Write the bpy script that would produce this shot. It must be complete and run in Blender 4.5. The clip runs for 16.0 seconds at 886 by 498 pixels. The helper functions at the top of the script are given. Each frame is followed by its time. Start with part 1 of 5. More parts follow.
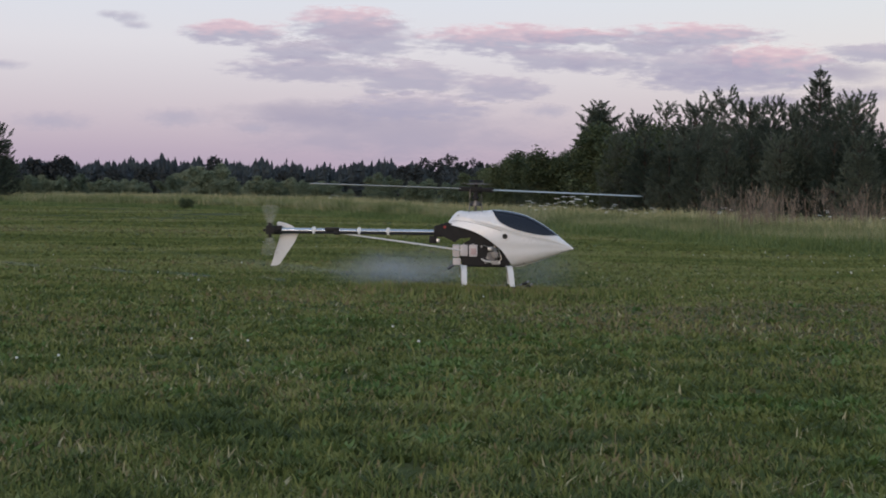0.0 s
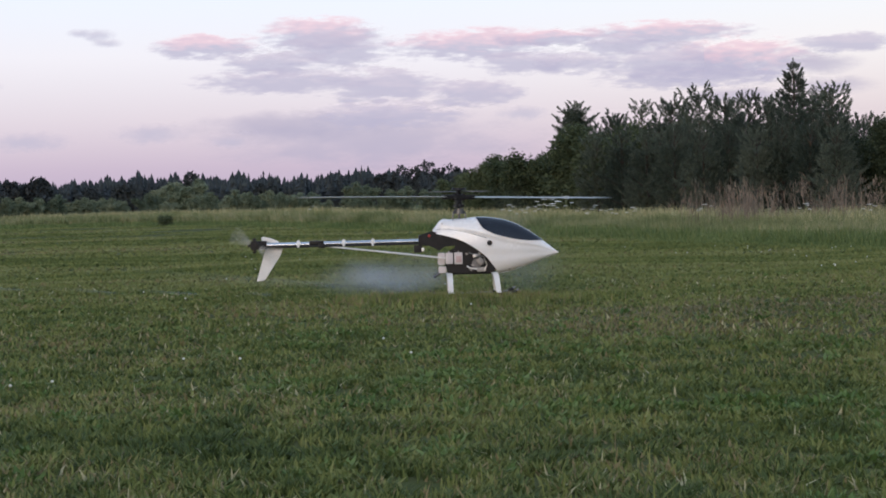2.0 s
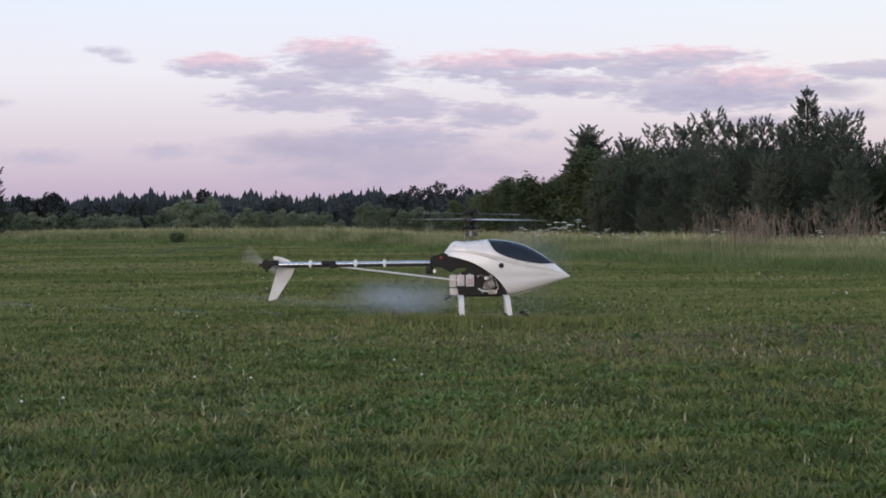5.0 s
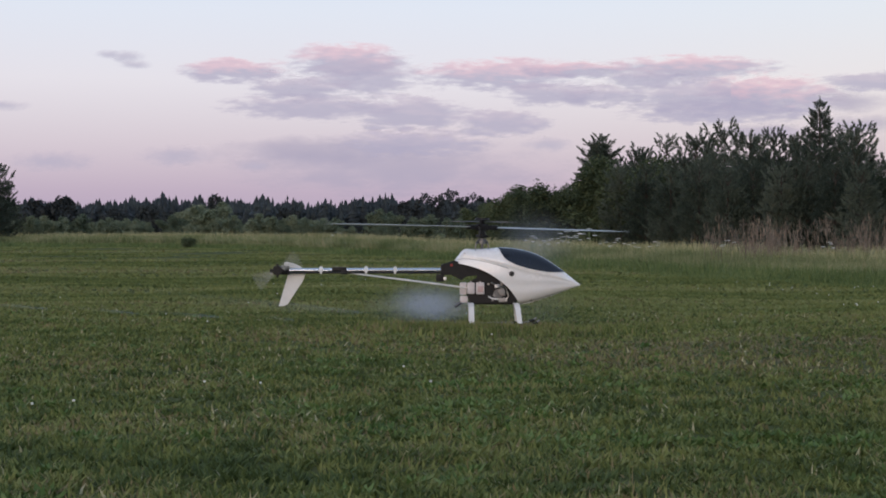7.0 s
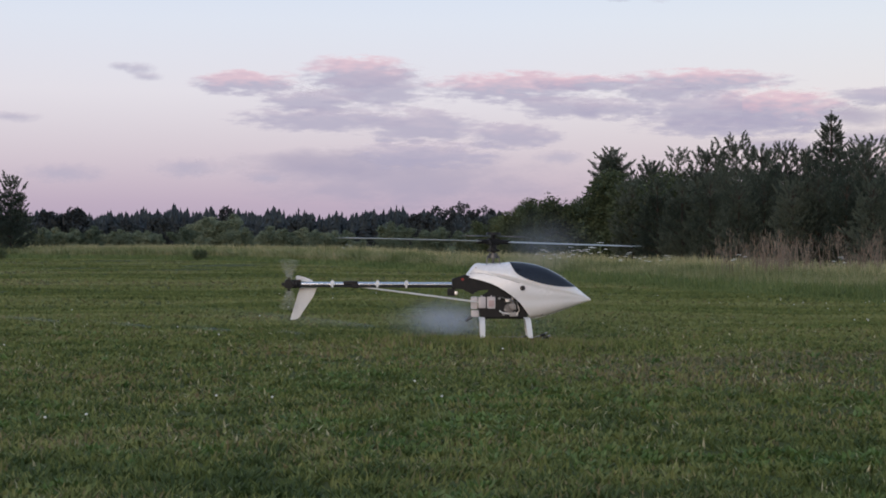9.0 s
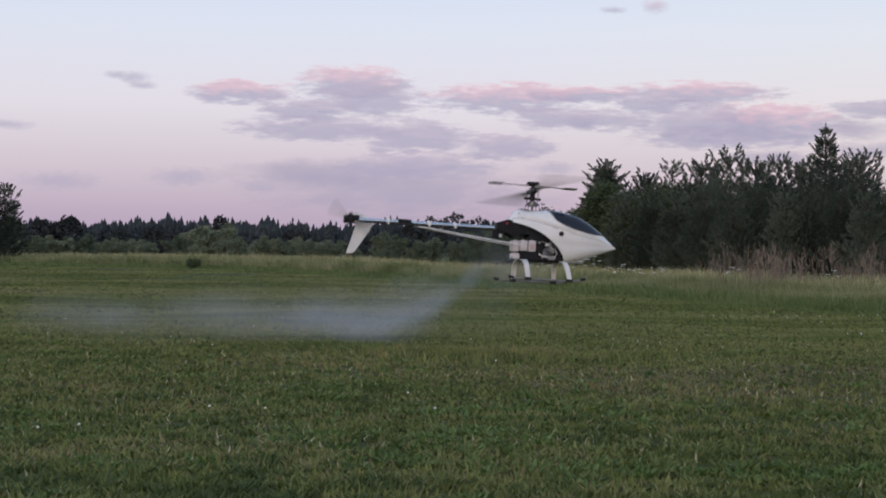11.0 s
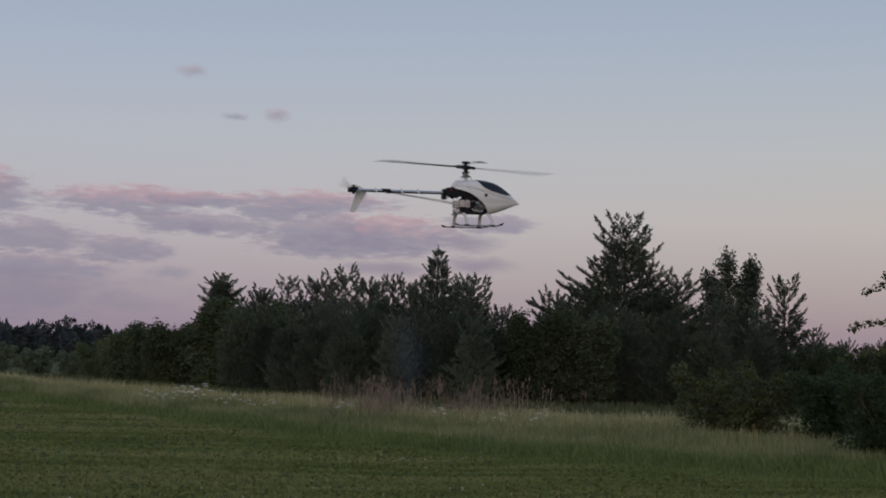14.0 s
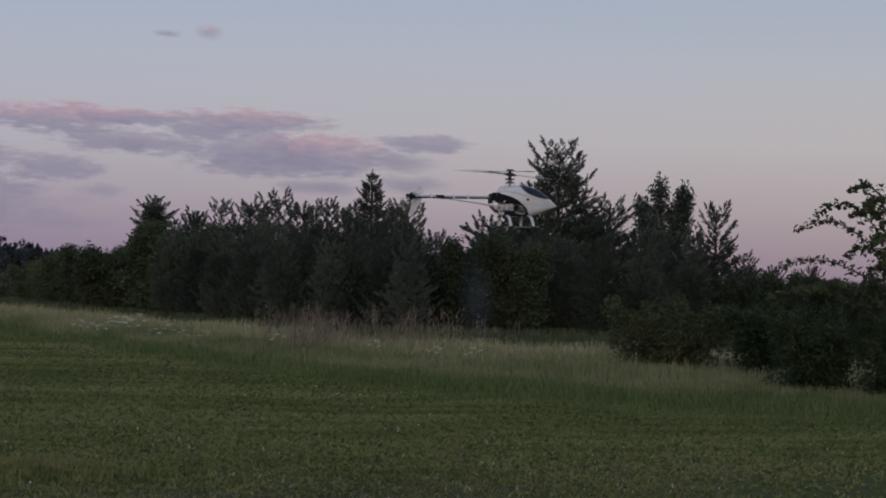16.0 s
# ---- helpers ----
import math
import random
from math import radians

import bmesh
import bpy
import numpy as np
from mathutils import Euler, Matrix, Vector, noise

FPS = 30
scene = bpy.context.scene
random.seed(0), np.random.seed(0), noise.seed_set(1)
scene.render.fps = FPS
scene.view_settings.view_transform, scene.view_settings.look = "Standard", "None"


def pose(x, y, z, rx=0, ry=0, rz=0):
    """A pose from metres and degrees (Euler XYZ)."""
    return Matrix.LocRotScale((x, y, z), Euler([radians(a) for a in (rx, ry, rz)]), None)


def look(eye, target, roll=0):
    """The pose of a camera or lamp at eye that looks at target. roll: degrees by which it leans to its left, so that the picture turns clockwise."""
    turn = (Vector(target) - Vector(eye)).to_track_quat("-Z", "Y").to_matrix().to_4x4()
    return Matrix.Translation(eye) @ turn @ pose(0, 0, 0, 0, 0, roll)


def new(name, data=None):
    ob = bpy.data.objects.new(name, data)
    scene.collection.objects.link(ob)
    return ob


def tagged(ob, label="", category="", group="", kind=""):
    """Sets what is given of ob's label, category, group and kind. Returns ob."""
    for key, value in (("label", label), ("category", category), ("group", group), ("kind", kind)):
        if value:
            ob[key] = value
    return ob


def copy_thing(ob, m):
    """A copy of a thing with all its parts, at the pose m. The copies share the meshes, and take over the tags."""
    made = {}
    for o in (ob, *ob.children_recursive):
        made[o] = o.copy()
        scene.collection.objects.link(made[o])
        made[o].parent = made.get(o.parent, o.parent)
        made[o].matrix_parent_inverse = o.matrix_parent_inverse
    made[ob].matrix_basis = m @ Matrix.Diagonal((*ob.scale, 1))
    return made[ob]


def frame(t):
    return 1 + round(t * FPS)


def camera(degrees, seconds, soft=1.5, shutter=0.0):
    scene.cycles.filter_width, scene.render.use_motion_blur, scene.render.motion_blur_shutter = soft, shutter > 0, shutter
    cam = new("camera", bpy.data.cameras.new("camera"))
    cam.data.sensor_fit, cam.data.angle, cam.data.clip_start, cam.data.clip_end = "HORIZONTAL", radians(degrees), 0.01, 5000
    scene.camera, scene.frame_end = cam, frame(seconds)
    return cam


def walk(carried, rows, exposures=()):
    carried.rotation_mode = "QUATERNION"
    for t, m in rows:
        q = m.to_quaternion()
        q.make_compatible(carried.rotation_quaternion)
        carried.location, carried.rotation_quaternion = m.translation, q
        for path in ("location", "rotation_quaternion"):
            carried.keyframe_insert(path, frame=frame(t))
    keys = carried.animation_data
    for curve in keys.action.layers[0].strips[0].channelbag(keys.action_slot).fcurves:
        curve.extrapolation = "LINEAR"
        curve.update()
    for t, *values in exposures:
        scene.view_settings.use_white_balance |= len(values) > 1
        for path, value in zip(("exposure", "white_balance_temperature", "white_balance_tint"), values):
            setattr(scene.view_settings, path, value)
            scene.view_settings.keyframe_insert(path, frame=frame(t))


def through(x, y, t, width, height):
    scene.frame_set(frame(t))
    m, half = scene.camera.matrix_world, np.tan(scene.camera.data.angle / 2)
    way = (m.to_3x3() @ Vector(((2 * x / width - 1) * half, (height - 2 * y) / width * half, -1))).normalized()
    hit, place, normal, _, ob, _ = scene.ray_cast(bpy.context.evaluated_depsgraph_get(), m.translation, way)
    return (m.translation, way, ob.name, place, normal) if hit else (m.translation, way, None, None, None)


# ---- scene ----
from math import cos, sin, tan, pi, sqrt, exp


# ---------------------------------------------------------------- camera
def aim(x, y, z, yaw, pitch, roll):
    """A camera pose: yaw to the left, pitch up, roll to its left, in degrees."""
    return Matrix.Translation((x, y, z)) @ pose(0, 0, 0, 0, 0, yaw) @ pose(0, 0, 0, 90 + pitch, 0, 0) @ pose(0, 0, 0, 0, 0, roll)


cam = camera(28.31, 16.0, soft=1.8, shutter=0.27)
CAMERA_ROWS = [
    (0.0, 0.026, 0.030, 0.424, -0.06, -1.71, 0.79),
    (0.5, 0.019, 0.031, 0.415, -1.00, -1.85, -0.87),
    (1.0, 0.005, 0.027, 0.424, -0.57, -2.55, -0.11),
    (1.5, 0.001, 0.024, 0.429, -0.45, -1.72, -1.31),
    (2.0, 0.002, 0.022, 0.437, -0.71, -1.52, -1.47),
    (2.5, -0.001, 0.022, 0.429, -0.73, -1.50, -0.97),
    (3.0, 0.001, 0.021, 0.431, -0.60, -1.38, -1.03),
    (3.5, -0.001, 0.020, 0.436, -0.58, -1.17, -0.74),
    (4.0, -0.001, 0.021, 0.441, -0.49, -1.03, -0.74),
    (6.5, -0.001, 0.000, 0.439, -0.01, -0.62, -0.19),
    (7.0, -0.000, -0.000, 0.440, -0.00, -0.57, 0.00),
    (7.5, -0.002, -0.004, 0.442, 0.10, -0.44, 0.02),
    (8.0, -0.002, -0.010, 0.443, 0.26, -0.33, 0.10),
    (8.5, -0.002, -0.014, 0.446, 0.35, -0.22, 0.12),
    (11.0, -0.002, -0.022, 0.453, 0.16, 0.18, 0.55),
    (11.5, 0.020, -0.018, 0.473, -0.67, 1.79, 1.04),
    (11.7, 0.029, -0.015, 0.453, -1.60, 3.03, 1.70),
    (12.0, 0.041, -0.012, 0.422, -2.96, 3.67, 0.55),
    (12.5, 0.040, -0.010, 0.482, -5.47, 3.54, -4.13),
    (12.7, 0.046, -0.006, 0.504, -6.90, 5.24, -8.06),
    (13.0, 0.055, -0.001, 0.537, -7.38, 4.82, -3.66),
    (13.2, 0.065, 0.000, 0.565, -8.53, 4.58, -2.13),
    (13.5, 0.080, 0.002, 0.607, -10.62, 4.09, -0.12),
    (14.0, 0.039, 0.001, 0.728, -12.21, 3.88, 1.63),
    (14.5, 0.003, -0.001, 0.822, -11.77, 4.44, 1.18),
    (15.0, -0.046, -0.007, 0.856, -13.01, 4.77, 2.43),
    (15.5, -0.035, -0.019, 0.847, -15.06, 2.83, 2.76),
    (16.0, 0.008, -0.017, 0.861, -14.47, 1.33, 1.84),
]
# seconds, stops, white balance and tint
EXPOSURES = [(0.0, -0.03, 6500, 6), (0.5, 0.05, 6480, 6), (1.0, 0.24, 6450, 7), (1.5, 0.28, 6420, 6), (3.5, 0.28, 6420, 6), (4.0, 0.24, 6420, 7), (6.4, 0.14, 6450, 8), (7.0, 0.05, 6480, 8), (8.5, 0.02, 6480, 8),
             (11.0, 0.0, 6450, 10), (11.5, -0.02, 6450, 10), (12.0, -0.22, 6400, 12), (12.5, -0.42, 6360, 14), (13.0, -0.55, 6500, 12), (13.5, -0.65, 6620, 11), (14.0, -0.70, 6600, 9),
             (14.5, -0.70, 6750, 5), (15.0, -0.76, 6750, 5), (15.5, -0.82, 6500, 9), (16.0, -0.79, 6300, 12)]
walk(cam, [(t, aim(x, y, z, a, b, c)) for t, x, y, z, a, b, c in CAMERA_ROWS], EXPOSURES)

# ---------------------------------------------------------------- sky and light
SKY_GAIN = 1.0
world = bpy.data.worlds.new("world")
scene.world = world
world.use_nodes = True
wn, wl = world.node_tree.nodes, world.node_tree.links
for n in list(wn):
    wn.remove(n)
w_out = wn.new("ShaderNodeOutputWorld")
w_bg = wn.new("ShaderNodeBackground")
w_sky = wn.new("ShaderNodeTexSky")
w_sky.sky_type = "NISHITA"
w_sky.sun_disc = False
w_sky.sun_elevation = radians(3.0)
w_sky.sun_rotation = radians(200)
w_sky.air_density, w_sky.dust_density, w_sky.ozone_density = 1.0, 1.5, 2.0
w_gain = wn.new("ShaderNodeVectorMath")
w_gain.operation = "SCALE"
w_gain.inputs[3].default_value = 0.07
w_co = wn.new("ShaderNodeTexCoord")
w_sep = wn.new("ShaderNodeSeparateXYZ")
w_ramp = wn.new("ShaderNodeValToRGB")
# twilight colours from the horizon up: mauve belt, rose, pale, blue
STOPS = [(0.0, (0.41, 0.335, 0.475)), (0.022, (0.45, 0.37, 0.51)), (0.05, (0.565, 0.49, 0.605)), (0.085, (0.67, 0.615, 0.715)),
         (0.125, (0.645, 0.645, 0.76)), (0.17, (0.565, 0.615, 0.775)), (0.24, (0.45, 0.53, 0.73)), (0.6, (0.34, 0.43, 0.62)), (1.0, (0.30, 0.38, 0.55))]
el = w_ramp.color_ramp.elements
while len(el) < len(STOPS):
    el.new(0.5)
for e, (p, c) in zip(el, STOPS):
    e.position, e.color = p, (*c, 1)
w_add = wn.new("ShaderNodeMix")
w_add.data_type, w_add.blend_type = "RGBA", "ADD"
w_add.inputs["Factor"].default_value = 1.0
wl.new(w_co.outputs["Generated"], w_sep.inputs[0])
wl.new(w_sep.outputs["Z"], w_ramp.inputs["Fac"])
wl.new(w_sky.outputs["Color"], w_gain.inputs[0])
# warmer towards the right, where the afterglow lies
w_warm = wn.new("ShaderNodeMapRange")
w_warm.inputs["From Min"].default_value, w_warm.inputs["From Max"].default_value = 0.02, 0.55
w_tint = wn.new("ShaderNodeMix")
w_tint.data_type, w_tint.blend_type = "RGBA", "MULTIPLY"
w_tint.inputs["B"].default_value = (1.08, 1.04, 0.915, 1)
wl.new(w_sep.outputs["X"], w_warm.inputs["Value"])
w_low = wn.new("ShaderNodeMapRange")
w_low.inputs["From Min"].default_value, w_low.inputs["From Max"].default_value = 0.24, 0.10
w_both = wn.new("ShaderNodeMath")
w_both.operation = "MULTIPLY"
wl.new(w_sep.outputs["Z"], w_low.inputs["Value"])
wl.new(w_warm.outputs["Result"], w_both.inputs[0])
wl.new(w_low.outputs["Result"], w_both.inputs[1])
wl.new(w_both.outputs[0], w_tint.inputs["Factor"])
wl.new(w_ramp.outputs["Color"], w_tint.inputs["A"])
wl.new(w_tint.outputs["Result"], w_add.inputs["A"])
wl.new(w_gain.outputs["Vector"], w_add.inputs["B"])
wl.new(w_add.outputs["Result"], w_bg.inputs["Color"])
w_bg.inputs["Strength"].default_value = SKY_GAIN
wl.new(w_bg.outputs["Background"], w_out.inputs["Surface"])

sun_data = bpy.data.lights.new("sun", "SUN")
sun_data.energy, sun_data.angle, sun_data.color = 0.88, radians(30), (1.0, 0.84, 0.77)
sun = new("sun", sun_data)
sun.matrix_world = look((-14, -40, 8.5), (0, 0, 0))


# ---------------------------------------------------------------- materials
def nodes_of(name):
    m = bpy.data.materials.new(name)
    m.use_nodes = True
    nt = m.node_tree
    return m, nt.nodes, nt.links, nt.nodes["Principled BSDF"]


def surface(name, a, b, rough=0.6, metal=0.0, scale=20.0, bump=0.1, fine=None, spec=0.5, coat=0.0):
    """Two colours mixed by coarse and fine noise, with bump and uneven gloss."""
    m, n, l, bs = nodes_of(name)
    co = n.new("ShaderNodeTexCoord")
    n1, n2 = n.new("ShaderNodeTexNoise"), n.new("ShaderNodeTexNoise")
    n1.inputs["Scale"].default_value, n2.inputs["Scale"].default_value = scale, fine or scale * 9
    n1.inputs["Detail"].default_value, n2.inputs["Detail"].default_value = 5, 3
    for q in (n1, n2):
        l.new(co.outputs["Object"], q.inputs["Vector"])
    mx = n.new("ShaderNodeMath")
    mx.operation = "MULTIPLY_ADD"
    mx.inputs[1].default_value, mx.inputs[2].default_value = 0.35, 0.0
    l.new(n2.outputs["Fac"], mx.inputs[0])
    ad = n.new("ShaderNodeMath")
    ad.operation = "MULTIPLY_ADD"
    ad.inputs[1].default_value = 0.75
    l.new(n1.outputs["Fac"], ad.inputs[0])
    l.new(mx.outputs[0], ad.inputs[2])
    rp = n.new("ShaderNodeValToRGB")
    rp.color_ramp.elements[0].position, rp.color_ramp.elements[1].position = 0.38, 0.72
    rp.color_ramp.elements[0].color, rp.color_ramp.elements[1].color = (*a, 1), (*b, 1)
    l.new(ad.outputs[0], rp.inputs["Fac"])
    l.new(rp.outputs["Color"], bs.inputs["Base Color"])
    rr = n.new("ShaderNodeMapRange")
    rr.inputs["To Min"].default_value, rr.inputs["To Max"].default_value = max(rough - 0.1, 0.03), min(rough + 0.12, 1)
    l.new(ad.outputs[0], rr.inputs["Value"])
    l.new(rr.outputs["Result"], bs.inputs["Roughness"])
    bs.inputs["Metallic"].default_value = metal
    bs.inputs["Specular IOR Level"].default_value = spec
    bs.inputs["Coat Weight"].default_value = coat
    if bump:
        bp = n.new("ShaderNodeBump")
        bp.inputs["Strength"].default_value, bp.inputs["Distance"].default_value = bump, 0.002
        l.new(n2.outputs["Fac"], bp.inputs["Height"])
        l.new(bp.outputs["Normal"], bs.inputs["Normal"])
    return m


def foliage(name, dark, mid, light, patch=1.0, dry=None, rough=0.65, through=0.25, dry_from=0.86, each=0.0, grain=0.42, broad=0.62, middle=0.55, dry_patch=0.5, drawn=1.0, sheen=0.25):
    """Leaves or blades: each island its own tone, larger patches over the place, some dry ones."""
    m, n, l, bs = nodes_of(name)
    geo, co = n.new("ShaderNodeNewGeometry"), n.new("ShaderNodeTexCoord")
    ns = n.new("ShaderNodeTexNoise")
    ns.inputs["Scale"].default_value, ns.inputs["Detail"].default_value = patch, 4
    along = n.new("ShaderNodeVectorMath")
    along.operation = "MULTIPLY"
    along.inputs[1].default_value = (drawn, 1, 1)
    l.new(geo.outputs["Position"], along.inputs[0])
    l.new(along.outputs[0], ns.inputs["Vector"])
    ns2 = n.new("ShaderNodeTexNoise")
    ns2.inputs["Scale"].default_value, ns2.inputs["Detail"].default_value = patch * 6, 3
    l.new(along.outputs[0], ns2.inputs["Vector"])
    a = n.new("ShaderNodeMath")
    a.operation = "MULTIPLY_ADD"
    a.inputs[1].default_value = grain
    l.new(geo.outputs["Random Per Island"], a.inputs[0])
    b = n.new("ShaderNodeMath")
    b.operation = "MULTIPLY_ADD"
    b.inputs[1].default_value = broad
    l.new(ns.outputs["Fac"], b.inputs[0])
    b2 = n.new("ShaderNodeMath")
    b2.operation = "MULTIPLY_ADD"
    b2.inputs[1].default_value, b2.inputs[2].default_value = middle, 0.495 - 0.5 * (grain + broad + middle)
    l.new(ns2.outputs["Fac"], b2.inputs[0])
    l.new(b2.outputs[0], b.inputs[2])
    l.new(b.outputs[0], a.inputs[2])
    rp = n.new("ShaderNodeValToRGB")
    e = rp.color_ramp.elements
    e.new(0.5)
    for q, (p, c) in zip(e, ((0.25, dark), (0.52, mid), (0.82, light))):
        q.position, q.color = p, (*c, 1)
    fac = a.outputs[0]
    if each:
        info, ea = n.new("ShaderNodeObjectInfo"), n.new("ShaderNodeMath")
        ea.operation = "MULTIPLY_ADD"
        ea.inputs[1].default_value = each
        l.new(info.outputs["Random"], ea.inputs[0])
        sh = n.new("ShaderNodeMath")
        sh.operation = "SUBTRACT"
        sh.inputs[1].default_value = each * 0.5
        l.new(fac, sh.inputs[0])
        l.new(sh.outputs[0], ea.inputs[2])
        fac = ea.outputs[0]
    l.new(fac, rp.inputs["Fac"])
    out = rp.outputs["Color"]
    if dry:
        # a few islands are dead straw
        fr = n.new("ShaderNodeMath")
        fr.operation = "MULTIPLY"
        fr.inputs[1].default_value = 37.0
        l.new(geo.outputs["Random Per Island"], fr.inputs[0])
        fc = n.new("ShaderNodeMath")
        fc.operation = "FRACT"
        l.new(fr.outputs[0], fc.inputs[0])
        ad = n.new("ShaderNodeMath")
        ad.operation = "MULTIPLY_ADD"
        ad.inputs[1].default_value = dry_patch
        l.new(ns.outputs["Fac"], ad.inputs[0])
        l.new(fc.outputs[0], ad.inputs[2])
        gt = n.new("ShaderNodeMapRange")
        gt.inputs["From Min"].default_value, gt.inputs["From Max"].default_value = dry_from + 0.24, dry_from + 0.34
        l.new(ad.outputs[0], gt.inputs["Value"])
        mx = n.new("ShaderNodeMix")
        mx.data_type = "RGBA"
        l.new(gt.outputs["Result"], mx.inputs["Factor"])
        l.new(out, mx.inputs["A"])
        mx.inputs["B"].default_value = (*dry, 1)
        out = mx.outputs["Result"]
    l.new(out, bs.inputs["Base Color"])
    bs.inputs["Roughness"].default_value = rough
    bs.inputs["Specular IOR Level"].default_value = sheen
    if through:
        tr, ms = n.new("ShaderNodeBsdfTranslucent"), n.new("ShaderNodeMixShader")
        l.new(out, tr.inputs["Color"])
        ms.inputs[0].default_value = through
        l.new(bs.outputs[0], ms.inputs[1])
        l.new(tr.outputs[0], ms.inputs[2])
        l.new(ms.outputs[0], n["Material Output"].inputs["Surface"])
    return m


def soft_sheet(name, low, high, amount, edge, stretch, detail_scale, warp=0.35, split=0.15, glow=1.0, rand=True):
    """A thin veil (cloud or smoke): an uneven oval that fades to nothing at its border, with a lighter upper side."""
    m, n, l, bs = nodes_of(name)
    n.remove(bs)
    co, info = n.new("ShaderNodeTexCoord"), n.new("ShaderNodeObjectInfo")
    cen = n.new("ShaderNodeVectorMath")
    cen.operation = "MULTIPLY_ADD"
    cen.inputs[1].default_value, cen.inputs[2].default_value = (2, 0, 2), (-1, 0, -1)
    l.new(co.outputs["Generated"], cen.inputs[0])
    sh = n.new("ShaderNodeVectorMath")
    sh.operation = "SCALE"
    sh.inputs[0].default_value = (613.0, 271.0, 431.0)
    l.new(info.outputs["Random"], sh.inputs[3])
    st = n.new("ShaderNodeVectorMath")
    st.operation = "MULTIPLY_ADD"
    st.inputs[1].default_value = stretch
    l.new(co.outputs["Object"], st.inputs[0])
    l.new(sh.outputs[0], st.inputs[2])
    ns = n.new("ShaderNodeTexNoise")
    ns.inputs["Scale"].default_value, ns.inputs["Detail"].default_value, ns.inputs["Roughness"].default_value = detail_scale, 6, 0.55
    l.new(st.outputs[0], ns.inputs["Vector"])
    sub = n.new("ShaderNodeVectorMath")
    sub.operation = "SUBTRACT"
    sub.inputs[1].default_value = (0.5, 0.5, 0.5)
    l.new(ns.outputs["Color"], sub.inputs[0])
    wv = n.new("ShaderNodeVectorMath")
    wv.operation = "MULTIPLY"
    wv.inputs[1].default_value = (warp * 2, 0, warp * 2.6)
    l.new(sub.outputs[0], wv.inputs[0])
    ad = n.new("ShaderNodeVectorMath")
    ad.operation = "ADD"
    l.new(cen.outputs[0], ad.inputs[0])
    l.new(wv.outputs[0], ad.inputs[1])
    ln = n.new("ShaderNodeVectorMath")
    ln.operation = "LENGTH"
    l.new(ad.outputs[0], ln.inputs[0])
    fo = n.new("ShaderNodeMapRange")
    fo.interpolation_type = "SMOOTHSTEP"
    fo.inputs["From Min"].default_value, fo.inputs["From Max"].default_value = 0.9, 0.9 - edge
    l.new(ln.outputs["Value"], fo.inputs["Value"])
    # nothing may reach the border of the sheet itself
    le = n.new("ShaderNodeVectorMath")
    le.operation = "LENGTH"
    l.new(cen.outputs[0], le.inputs[0])
    bo = n.new("ShaderNodeMapRange")
    bo.interpolation_type = "SMOOTHSTEP"
    bo.inputs["From Min"].default_value, bo.inputs["From Max"].default_value = 1.0, 0.72
    l.new(le.outputs["Value"], bo.inputs["Value"])
    mu = n.new("ShaderNodeMath")
    mu.operation = "MULTIPLY"
    l.new(fo.outputs["Result"], mu.inputs[0])
    l.new(bo.outputs["Result"], mu.inputs[1])
    m2 = n.new("ShaderNodeMath")
    m2.operation = "MULTIPLY"
    m2.inputs[1].default_value = amount
    l.new(mu.outputs[0], m2.inputs[0])
    sp = n.new("ShaderNodeSeparateXYZ")
    l.new(ad.outputs[0], sp.inputs[0])
    mr = n.new("ShaderNodeMapRange")
    mr.inputs["From Min"].default_value, mr.inputs["From Max"].default_value = split - 0.35, split + 0.5
    l.new(sp.outputs["Z"], mr.inputs["Value"])
    mx = n.new("ShaderNodeMix")
    mx.data_type = "RGBA"
    l.new(mr.outputs["Result"], mx.inputs["Factor"])
    mx.inputs["A"].default_value, mx.inputs["B"].default_value = (*low, 1), (*high, 1)
    if glow:
        em = n.new("ShaderNodeEmission")
        em.inputs["Strength"].default_value = glow
    else:
        em = n.new("ShaderNodeBsdfDiffuse")
    l.new(mx.outputs["Result"], em.inputs["Color"])
    tp, ms = n.new("ShaderNodeBsdfTransparent"), n.new("ShaderNodeMixShader")
    l.new(m2.outputs[0], ms.inputs[0])
    l.new(tp.outputs[0], ms.inputs[1])
    l.new(em.outputs[0], ms.inputs[2])
    l.new(ms.outputs[0], n["Material Output"].inputs["Surface"])
    return m


M_LAWN = foliage("lawn blades", (0.086, 0.116, 0.035), (0.186, 0.215, 0.066), (0.299, 0.301, 0.112), 0.9, dry=(0.265, 0.215, 0.11), dry_from=1.40, grain=0.34, broad=0.9, middle=1.1, dry_patch=1.6, drawn=1.0, sheen=0.15)
M_FAR = foliage("far lawn blades", (0.130, 0.159, 0.052), (0.201, 0.225, 0.079), (0.276, 0.279, 0.123), 0.33, dry=(0.225, 0.185, 0.095), dry_from=1.55, grain=0.03, broad=1.5, middle=1.2, dry_patch=1.6, drawn=0.30, sheen=0.06, rough=0.85)
M_LEAF = foliage("lawn leaves", (0.081, 0.115, 0.033), (0.140, 0.179, 0.053), (0.237, 0.265, 0.101), 2.0, grain=0.45, broad=0.9)
M_LUSH = foliage("clover leaves", (0.062, 0.111, 0.026), (0.119, 0.189, 0.050), (0.195, 0.266, 0.091), 2.0, grain=0.5, broad=0.9)
M_MEADOW = foliage("meadow grass", (0.123, 0.154, 0.056), (0.240, 0.261, 0.114), (0.402, 0.383, 0.207), 0.5, dry=(0.40, 0.34, 0.20), dry_from=0.90, broad=1.0, middle=0.8)
